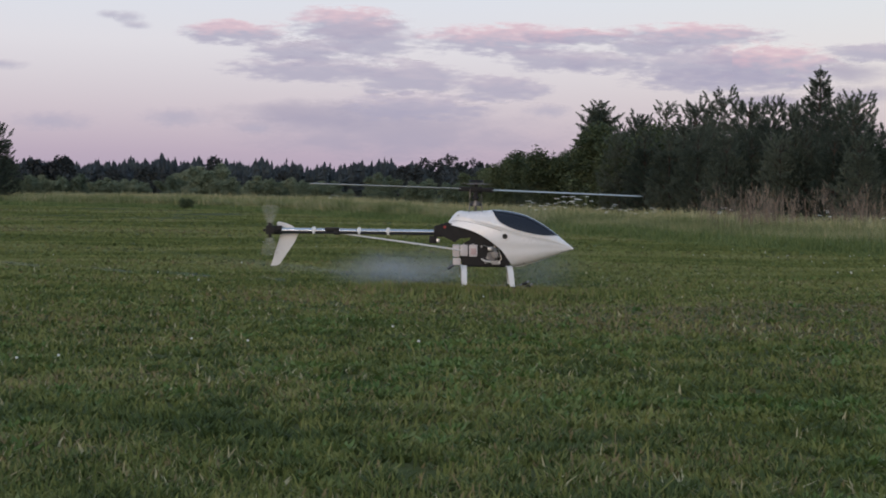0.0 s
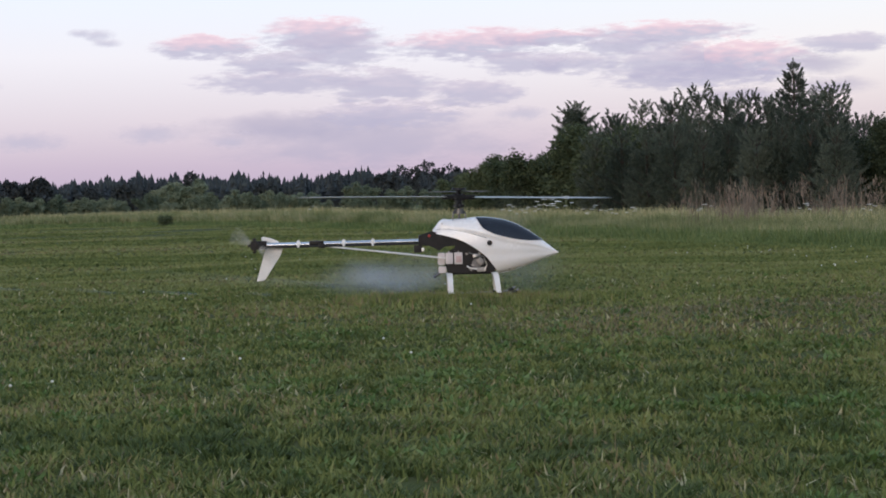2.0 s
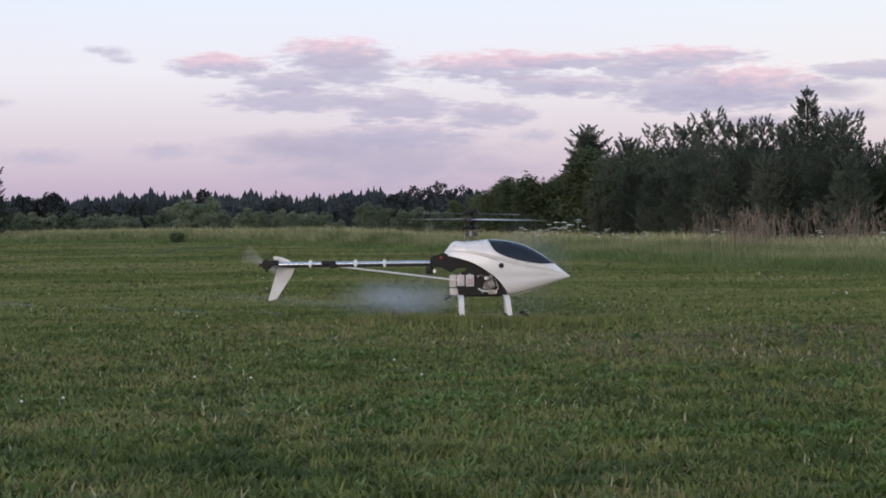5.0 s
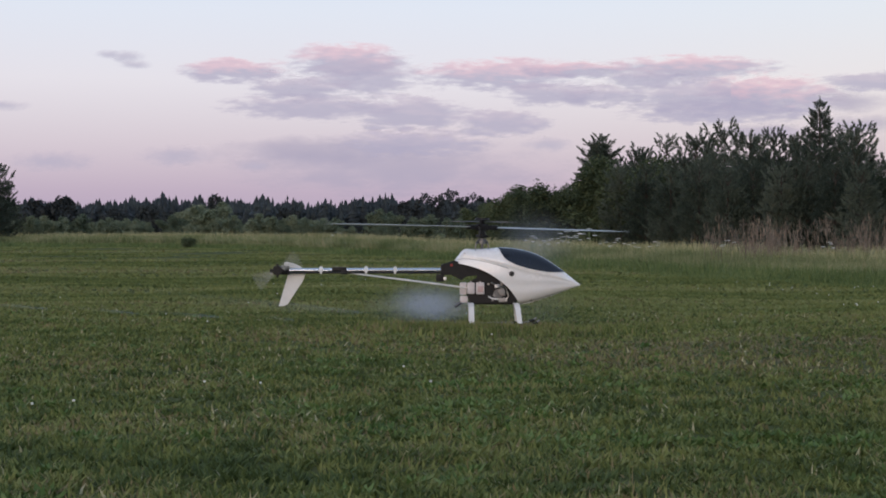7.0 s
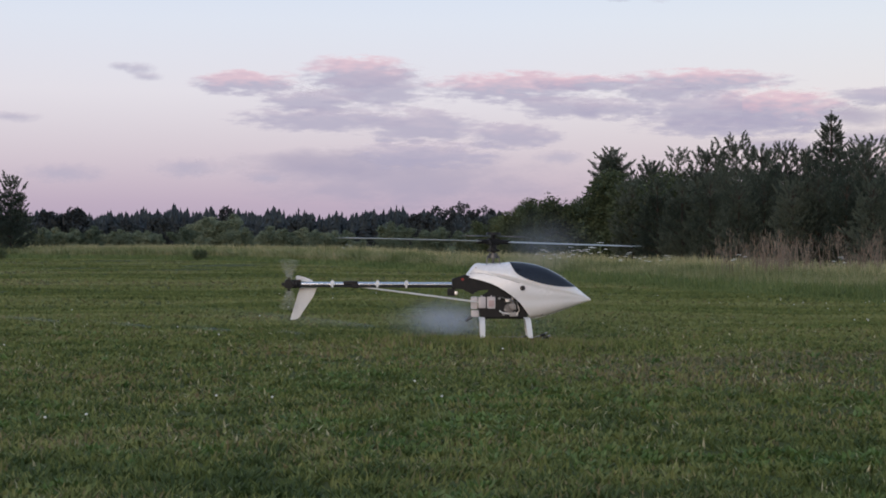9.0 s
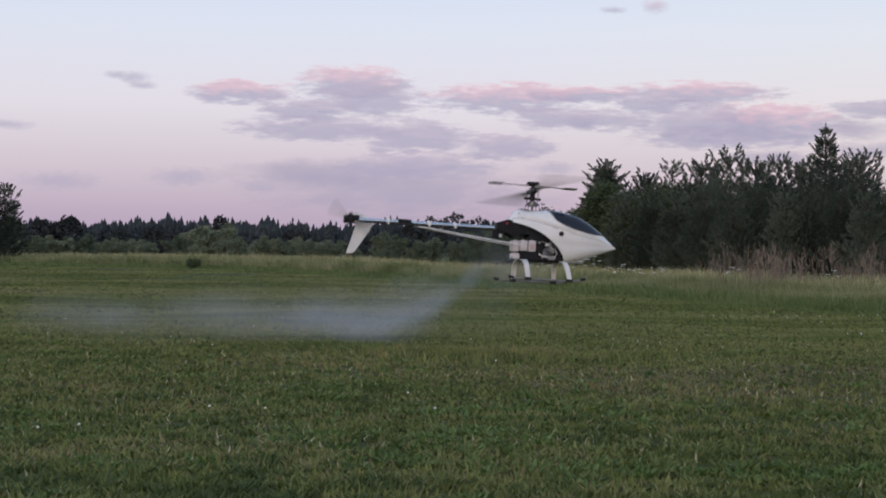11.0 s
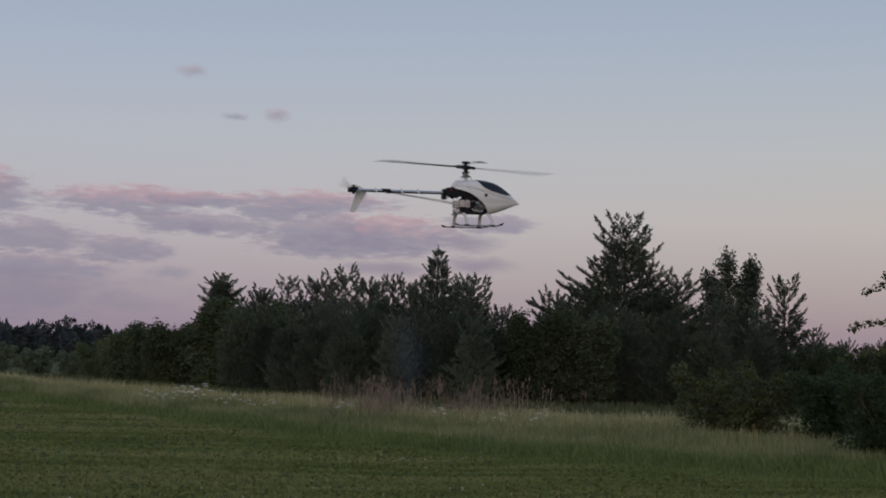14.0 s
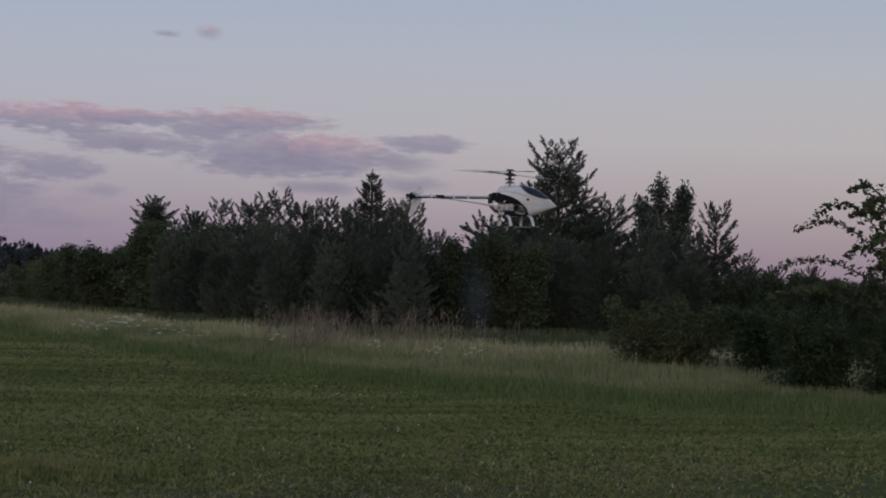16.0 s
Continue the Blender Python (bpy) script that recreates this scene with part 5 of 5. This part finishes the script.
    part("strut_clamp", bm, M_CARBON, heli)
    for sign in (-1, 1):
        bm = bmesh.new()
        tube(bm, [(-0.655, sign * 0.010, 0.258), (-0.36, sign * 0.032, 0.222), (-0.072, sign * 0.044, 0.186)], 0.0036, 8)
        part("boom_strut", bm, M_PLASTIC, heli, "thin pale boom brace")
    # tail
    bm = block(bmesh.new(), -1.008, -0.930, -0.018, 0.016, 0.248, 0.290, 0.006)
    tube(bm, [(TAIL_X, -0.010, TAIL_Z), (TAIL_X, -0.052, TAIL_Z)], 0.005, 8)
    part("tail_gearbox", bm, M_CARBON, heli, "black tail gearbox")
    bm = slab(bmesh.new(), [(-0.938, 0.252), (-0.852, 0.256), (-0.868, 0.215), (-0.940, 0.105), (-0.955, 0.096), (-0.984, 0.094), (-0.982, 0.104)], 0.016, 0.020)
    part("lower_fin", bm, M_PLASTIC, heli, "white lower tail fin")
    bm = slab(bmesh.new(), [(-0.955, 0.284), (-0.868, 0.276), (-0.880, 0.288), (-0.912, 0.302), (-0.950, 0.310), (-0.958, 0.304)], 0.016, 0.020)
    part("upper_fin", bm, M_PLASTIC, heli, "white upper tail fin")
    bm = bmesh.new()
    tube(bm, [(0, 0.006, 0), (0, -0.010, 0)], 0.021, 14)
    tube(bm, [(0, -0.010, 0), (0, -0.014, 0)], 0.008, 10)
    block(bm, -0.009, 0.009, -0.009, 0.004, -0.036, 0.036, 0.003)
    block(bm, -0.033, 0.033, -0.006, 0.002, -0.007, 0.007, 0.002)
    tail_rotor = part("tail_rotor", bm, M_CARBON, heli, "black two-bladed tail rotor")
    tail_rotor.matrix_basis = pose(TAIL_X, -0.050, TAIL_Z)
    tail_blades = []
    for sign in (-1, 1):
        bm = slab(bmesh.new(), [(-0.007, sign * 0.026), (0.008, sign * 0.026), (0.009, sign * 0.120), (0.003, sign * 0.125), (-0.008, sign * 0.120)], -0.004, -0.001, 0.0006)
        tail_blades.append(part("tail_blade", bm, M_BLADE, tail_rotor, "pale grey tail rotor blade"))
    # landing gear
    for sign in (-1, 1):
        for x, lean in ((-0.056, 0.006), (0.160, 0.018)):
            bm = bmesh.new()
            path = [(0.030, 0.113), (0.066, 0.109), (0.095, 0.088), (0.114, 0.050), (0.124, 0.012)]
            sect = []
            for i, (y, z) in enumerate(path):
                q = i / (len(path) - 1)
                w = 0.0145 - 0.003 * q
                xx = x + lean * q
                sect.append([bm.verts.new((xx + a * w, sign * (y + b * 0.003), z + b * 0.002)) for a, b in ((-1, -1), (1, -1), (1, 1), (-1, 1))])
            for a, b in zip(sect, sect[1:]):
                for k in range(4):
                    bm.faces.new((a[k], a[(k + 1) % 4], b[(k + 1) % 4], b[k]))
            bm.faces.new(sect[0])
            bm.faces.new(sect[-1])
            part("leg", bm, M_PLASTIC, heli, "white flat moulded landing leg")
        bm = bmesh.new()
        y = sign * 0.125
        tube(bm, [(-0.150, y, 0.016), (-0.12, y, 0.008), (0.20, y, 0.008), (0.245, y, 0.016), (0.272, y, 0.034)], 0.0055, 10)
        skid = part("skid", bm, M_ENGINE, heli, "metal skid tube with upturned tip")
        for x0, x1 in ((-0.156, -0.130), (0.236, 0.262)):
            bm = bmesh.new()
            tube(bm, [(x0, y, 0.017), (x1, y, 0.012 if x0 < 0 else 0.024)], 0.0075, 8)
            part("skid_cap", bm, M_RUBBER, skid)
        for x in (-0.052, 0.174):
            bm = block(bmesh.new(), x - 0.018, x + 0.018, y - 0.009, y + 0.009, 0.002, 0.018, 0.003)
            part("skid_clamp", bm, M_RUBBER, skid)
    # mast, swash plate and rotor head
    bm = bmesh.new()
    tube(bm, [(0, 0, 0.18), (0, 0, 0.515)], 0.006, 10)
    part("mast", bm, M_STEEL, heli)
    bm = bmesh.new()
    tube(bm, [(0, 0, 0.398), (0, 0, 0.412)], 0.030, 18)
    tube(bm, [(0, 0, 0.412), (0, 0, 0.422)], 0.022, 14)
    for k in range(4):
        a = pi / 4 + k * pi / 2
        tube(bm, [(cos(a) * 0.028, sin(a) * 0.028, 0.405), (cos(a) * 0.040, sin(a) * 0.040, 0.405)], 0.004, 6)
    part("swash_plate", bm, M_STEEL, heli, "dark metal swash plate")
    for k in range(4):
        a = pi / 4 + k * pi / 2
        bm = bmesh.new()
        tube(bm, [(cos(a) * 0.050, sin(a) * 0.040, 0.345), (cos(a) * 0.040, sin(a) * 0.036, 0.405)], 0.0021, 6)
        part("linkage_rod", bm, M_STEEL, heli)
    bm = block(bmesh.new(), -0.030, 0.030, -0.014, 0.014, -0.014, 0.014, 0.004)
    block(bm, -0.009, 0.009, -0.010, 0.010, 0.014, 0.036, 0.003)
    tube(bm, [(0, 0, 0.034), (0, 0, 0.046)], [0.036, 0.033], 18)
    block(bm, -0.010, 0.010, -0.012, 0.012, -0.052, -0.010, 0.003)
    for sg in (-1, 1):
        block(bm, -0.009, 0.009, min(sg * 0.016, sg * 0.044), max(sg * 0.016, sg * 0.044), -0.048, -0.036, 0.002)
        block(bm, sg * 0.022 - 0.004, sg * 0.022 + 0.004, -0.014, 0.014, -0.016, 0.018, 0.002)
    tube(bm, [(0, 0, -0.044), (0, 0, -0.032)], 0.018, 12)
    rotor = part("main_rotor", bm, M_CARBON, heli, "black two-bladed rotor head")
    rotor.matrix_basis = pose(0, 0, ROTOR_Z)
    for sign in (-1, 1):
        bm = block(bmesh.new(), min(sign * 0.028, sign * 0.085), max(sign * 0.028, sign * 0.085), -0.014, 0.014, -0.011, 0.011, 0.004)
        part("blade_grip", bm, M_CARBON, rotor)
        # blade: aerofoil section, slight twist and upward bend
        bm, rings = bmesh.new(), []
        for i in range(13):
            q = i / 12
            x = 0.075 + 0.725 * q
            c = 0.030 if q > 0.06 else 0.018
            c *= 0.82 if i == 12 else 1
            tw = radians(5 - 2 * q)
            z = -0.003 * q
            ring = []
            for u, th in ((-1.0, 0.0), (-0.55, 0.0034), (0.3, 0.0042), (0.95, 0.0014), (0.95, -0.0010), (0.3, -0.0030), (-0.55, -0.0020)):
                yy, zz = u * c * sign, th
                ring.append(bm.verts.new((sign * x, yy, z + zz + yy * sign * tan(tw))))
            rings.append(ring)
        for a, b in zip(rings, rings[1:]):
            for k in range(7):
                bm.faces.new((a[k], a[(k + 1) % 7], b[(k + 1) % 7], b[k]))
        bm.faces.new(rings[0])
        bm.faces.new(rings[-1])
        part("main_blade", bm, M_BLADE, rotor, "pale grey main rotor blade")
        bm = block(bmesh.new(), -0.034, 0.034, min(sign * 0.165, sign * 0.235), max(sign * 0.165, sign * 0.235), 0.024, 0.030, 0.002)
        part("flybar_paddle", bm, M_BLADEGREY, rotor)
        bm = bmesh.new()
        tube(bm, [(sign * 0.030, sign * 0.022, -0.066), (sign * 0.030, sign * 0.024, 0.004)], 0.0026, 6)
        part("pitch_link", bm, M_STEEL, rotor)
    bm = bmesh.new()
    tube(bm, [(0, -0.235, 0.027), (0, 0.235, 0.027)], 0.0026, 8)
    part("flybar", bm, M_STEEL, rotor)
    heli.matrix_basis = pose(0.188, 8.50, -0.018)

    # exhaust smoke: thin drifting veils
    puffs = []
    for i, (w, h, mat) in enumerate(((0.17, 0.085, M_SMOKE), (0.21, 0.10, M_SMOKE), (0.26, 0.11, M_SMOKE), (0.32, 0.14, M_SMOKE), (0.36, 0.14, M_SMOKE), (0.32, 0.13, M_BLUR), (1.7, 0.30, M_HAZE), (0.26, 0.60, M_COLUMN), (0.34, 0.24, M_BLUR),
                                    (0.42, 0.24, M_WASH), (0.52, 0.21, M_WASH), (0.62, 0.19, M_WASH), (0.70, 0.18, M_WASH))):
        puff = tagged(new("smoke_puff"), "thin blue-grey exhaust smoke drifting low over grass", "smoke", "exhaust smoke", "stuff")
        for k in range(1):
            n = 8
            verts = [(w * (2 * a / n - 1), 0.10 * k + 0.05 * ((2 * a / n - 1) ** 2 + (2 * b / n - 1) ** 2) * w, h * (2 * b / n - 1)) for b in range(n + 1) for a in range(n + 1)]
            faces = [(b * (n + 1) + a, b * (n + 1) + a + 1, (b + 1) * (n + 1) + a + 1, (b + 1) * (n + 1) + a) for b in range(n) for a in range(n)]
            veil = part("veil", mesh_of("veil", verts, faces, mat, True), mat, puff)
            veil.matrix_basis = pose(0.04 * k * w, 0, 0.03 * k, 0, 0, 8 - 16 * k)
            veil.visible_shadow = False
        puffs.append(puff)
    return heli, rotor, tail_rotor, tail_blades, puffs


build_ground()
build_clouds()
build_far_wood()
build_trees()
build_flowers()
heli, rotor, tail_rotor, tail_blades, puffs = build_helicopter()
build_meadow()
build_lawn()
build_lawn_extras()
build_stubble()
build_long_blades()
build_litter()
build_skid_grass()


# ---------------------------------------------------------------- what moves
HELI_ROWS = [
    (0.0, 0.189, 8.50, -0.018, 0.0, 0.1, 0.5), (9.9, 0.188, 8.50, -0.018, 0.0, 0.1, 0.4), (10.3, 0.200, 8.52, 0.010, -1.0, 0.6, 3.0),
    (10.8, 0.335, 8.85, 0.190, -3.0, 2.6, 12.0), (11.0, 0.426, 9.18, 0.314, -3.2, 2.8, 16.0), (11.5, 0.779, 10.53, 0.795, 1.5, 1.0, 16.0),
    (12.0, 1.241, 11.52, 1.217, 1.7, -1.8, 17.1), (12.5, 1.669, 12.33, 1.694, 1.7, -1.8, 16.5), (13.0, 2.147, 12.82, 1.932, 1.6, 0.2, 15.2),
    (13.5, 2.699, 13.26, 1.951, 1.2, -2.2, 13.8), (14.0, 3.157, 13.57, 1.849, 0.3, -2.0, 12.6), (14.5, 3.658, 13.96, 1.629, 0.0, -0.6, 11.3),
    (15.0, 4.115, 14.52, 1.446, 0.8, -2.4, 10.5), (15.5, 4.308, 14.68, 1.370, 1.1, -1.8, 11.0), (16.0, 4.496, 15.02, 1.431, 1.0, -2.0, 10.6)]
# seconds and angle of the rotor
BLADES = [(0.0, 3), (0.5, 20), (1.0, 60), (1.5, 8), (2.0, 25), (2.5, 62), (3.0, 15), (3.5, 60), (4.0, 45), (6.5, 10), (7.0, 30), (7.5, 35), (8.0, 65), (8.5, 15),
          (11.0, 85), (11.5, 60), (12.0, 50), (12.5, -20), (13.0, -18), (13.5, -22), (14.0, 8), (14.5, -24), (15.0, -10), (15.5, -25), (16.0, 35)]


def motions():
    walk(heli, [(t, pose(x, y, z, a, b, c)) for t, x, y, z, a, b, c in HELI_ROWS])
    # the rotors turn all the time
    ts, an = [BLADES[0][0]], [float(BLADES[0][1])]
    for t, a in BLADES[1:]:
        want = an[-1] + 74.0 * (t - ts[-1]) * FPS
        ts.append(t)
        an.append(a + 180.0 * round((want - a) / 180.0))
    rows, tail = [], []
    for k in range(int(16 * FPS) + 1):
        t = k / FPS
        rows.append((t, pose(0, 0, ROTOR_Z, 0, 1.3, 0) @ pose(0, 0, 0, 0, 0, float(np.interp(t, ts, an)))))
        tail.append((t, pose(TAIL_X, -0.050, TAIL_Z, 0, 81.0 * k, 0)))
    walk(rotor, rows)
    walk(tail_rotor, tail)
    # the tail blades run twice as fast as their hub
    for blade in tail_blades:
        walk(blade, [(k / FPS, pose(0, 0, 0, 0, 83.0 * k, 0)) for k in range(int(16 * FPS) + 1)])
    # smoke: lies behind the exhaust while the engine idles, is torn away by the rotor wash at lift-off
    plume, (b, d, f, g), wash = puffs[:5], puffs[5:9], puffs[9:]
    idle = [(0, -0.10, 0.07), (1.0, -0.16, 0.08), (2.5, -0.10, 0.075), (4.2, -0.14, 0.08), (6.5, -0.03, 0.08), (7.0, -0.05, 0.085), (8.0, 0.0, 0.07), (8.5, -0.01, 0.075), (10.0, -0.06, 0.085)]
    torn = [[(11.0, 0.11, 9.33, 0.31, -55), (11.5, 0.43, 10.37, 0.46, -65), (11.9, -1.2, 11.0, 0.35, -30)],
            [(11.0, -0.05, 9.38, 0.22, -45), (11.5, 0.34, 10.38, 0.30, -50), (11.9, -1.9, 10.9, 0.25, -10)],
            [(11.0, -0.24, 9.43, 0.12, -25), (11.5, 0.20, 10.38, 0.18, -25), (11.9, -2.6, 10.9, 0.15, 0)],
            [(11.0, -0.46, 9.47, 0.09, -8), (11.5, -0.08, 10.38, 0.12, -5), (11.9, -3.2, 10.8, 0.12, 0)],
            [(11.0, -0.71, 9.50, 0.09, 0), (11.5, -0.45, 10.36, 0.11, 0), (11.9, -3.8, 10.8, 0.12, 0)]]
    for i, (puff, away) in enumerate(zip(plume, torn)):
        dx, dz = 0.06 * cos(2.4 * i), 0.03 * sin(2.4 * i)
        walk(puff, [(t, pose(x + dx * (2.6 if t < 5 else 1.0), 8.60 + 0.02 * i, z + dz)) for t, x, z in idle] + [(t, pose(x, y, z, 0, ang, 0)) for t, x, y, z, ang in away]
             + [(12.5, pose(-5.0 - 0.6 * i, 12.0, 0.2)), (14.0, pose(-9.0 - 0.6 * i, 14.0, 0.25)), (16.0, pose(-14.0 - 0.6 * i, 16.0, 0.3))])
    # smoke that lies flat in the grass until the wash throws it up
    blown = [((-0.20, 0.16, -30), (0.24, 0.20, -35), (0.40, 0.30, -60)), ((-0.60, 0.10, 0), (-0.20, 0.12, 0), (0.10, 0.12, 0)),
             ((-1.15, 0.10, 0), (-0.9, 0.13, 0), (-0.7, 0.13, 0)), ((-1.8, 0.11, 0), (-1.7, 0.14, 0), (-1.8, 0.14, 0))]
    for i, (puff, (p, q, u)) in enumerate(zip(wash, blown)):
        lying = pose(-0.6 - 0.5 * i, 9.0 + 0.4 * i, -0.030, -90)
        walk(puff, [(0, lying), (10.0, lying), (10.5, pose(-0.45 - 0.55 * i, 9.1 + 0.1 * i, 0.02, -50)), (11.0, pose(p[0], 9.42, p[1], 0, p[2], 0)), (11.5, pose(q[0], 10.45, q[1], 0, q[2], 0)),
                    (12.0, pose(u[0], 11.8, u[1], 0, u[2], 0)), (12.6, pose(u[0] - 2.2, 12.6, 0.2)), (14.0, pose(-7.0 - 0.5 * i, 14.0, 0.25)), (16.0, pose(-12.0 - 0.6 * i, 16.0, 0.3))])
    walk(b, [(0, pose(-0.30, 8.70, 0.05)), (2.0, pose(-0.24, 8.70, 0.08)), (3.5, pose(-0.24, 8.70, 0.10)), (4.2, pose(-0.28, 8.70, 0.09)), (6.5, pose(-0.06, 8.70, 0.08)), (8.5, pose(-0.04, 8.70, 0.08)),
             (10.2, pose(-0.2, 8.72, 0.09)), (11.0, pose(-0.38, 8.95, 0.07)), (12.0, pose(-0.9, 9.8, 0.10)), (13.0, pose(-5.0, 11.5, 0.15)), (14.0, pose(-7.5, 12.0, 0.2)), (16, pose(-12, 14, 0.25))])
    walk(d, [(0, pose(-0.3, 9.9, -0.030, -90)), (9.5, pose(-0.3, 9.9, -0.030, -90)), (10.3, pose(-0.9, 9.5, 0.02, -60)), (10.7, pose(-1.2, 9.3, 0.10, -10)), (11.0, pose(-1.0, 9.2, 0.12)), (11.7, pose(-1.1, 9.4, 0.14)), (13.0, pose(-3.2, 10.5, 0.15)), (16, pose(-9, 13, 0.2))])
    walk(f, [(0, pose(0.5, 9.2, 0.05)), (8.5, pose(0.5, 9.2, 0.10)), (10.2, pose(0.1, 9.2, 0.15)), (11.0, pose(0.25, 9.6, 0.35)), (12.0, pose(0.75, 12.3, 0.55)), (12.5, pose(1.0, 13.6, 0.70)), (13.0, pose(1.75, 14.4, 0.75)), (13.5, pose(2.50, 14.8, 0.80)),
             (14.0, pose(3.0, 15.0, 0.80)), (14.5, pose(3.55, 15.2, 0.75)), (15.0, pose(4.05, 15.4, 0.72)), (16, pose(4.40, 15.7, 0.80))])
    walk(g, [(0, pose(0.55, 9.0, 0.08)), (7.0, pose(0.50, 9.0, 0.40)), (8.5, pose(0.46, 9.0, 0.50)), (10.2, pose(0.6, 9.1, 0.3)), (11.0, pose(0.4, 9.4, 0.4)), (12.0, pose(-0.2, 11.0, 0.3)), (14.0, pose(-3.0, 13, 0.3)), (16, pose(-7, 15, 0.3))])


motions()
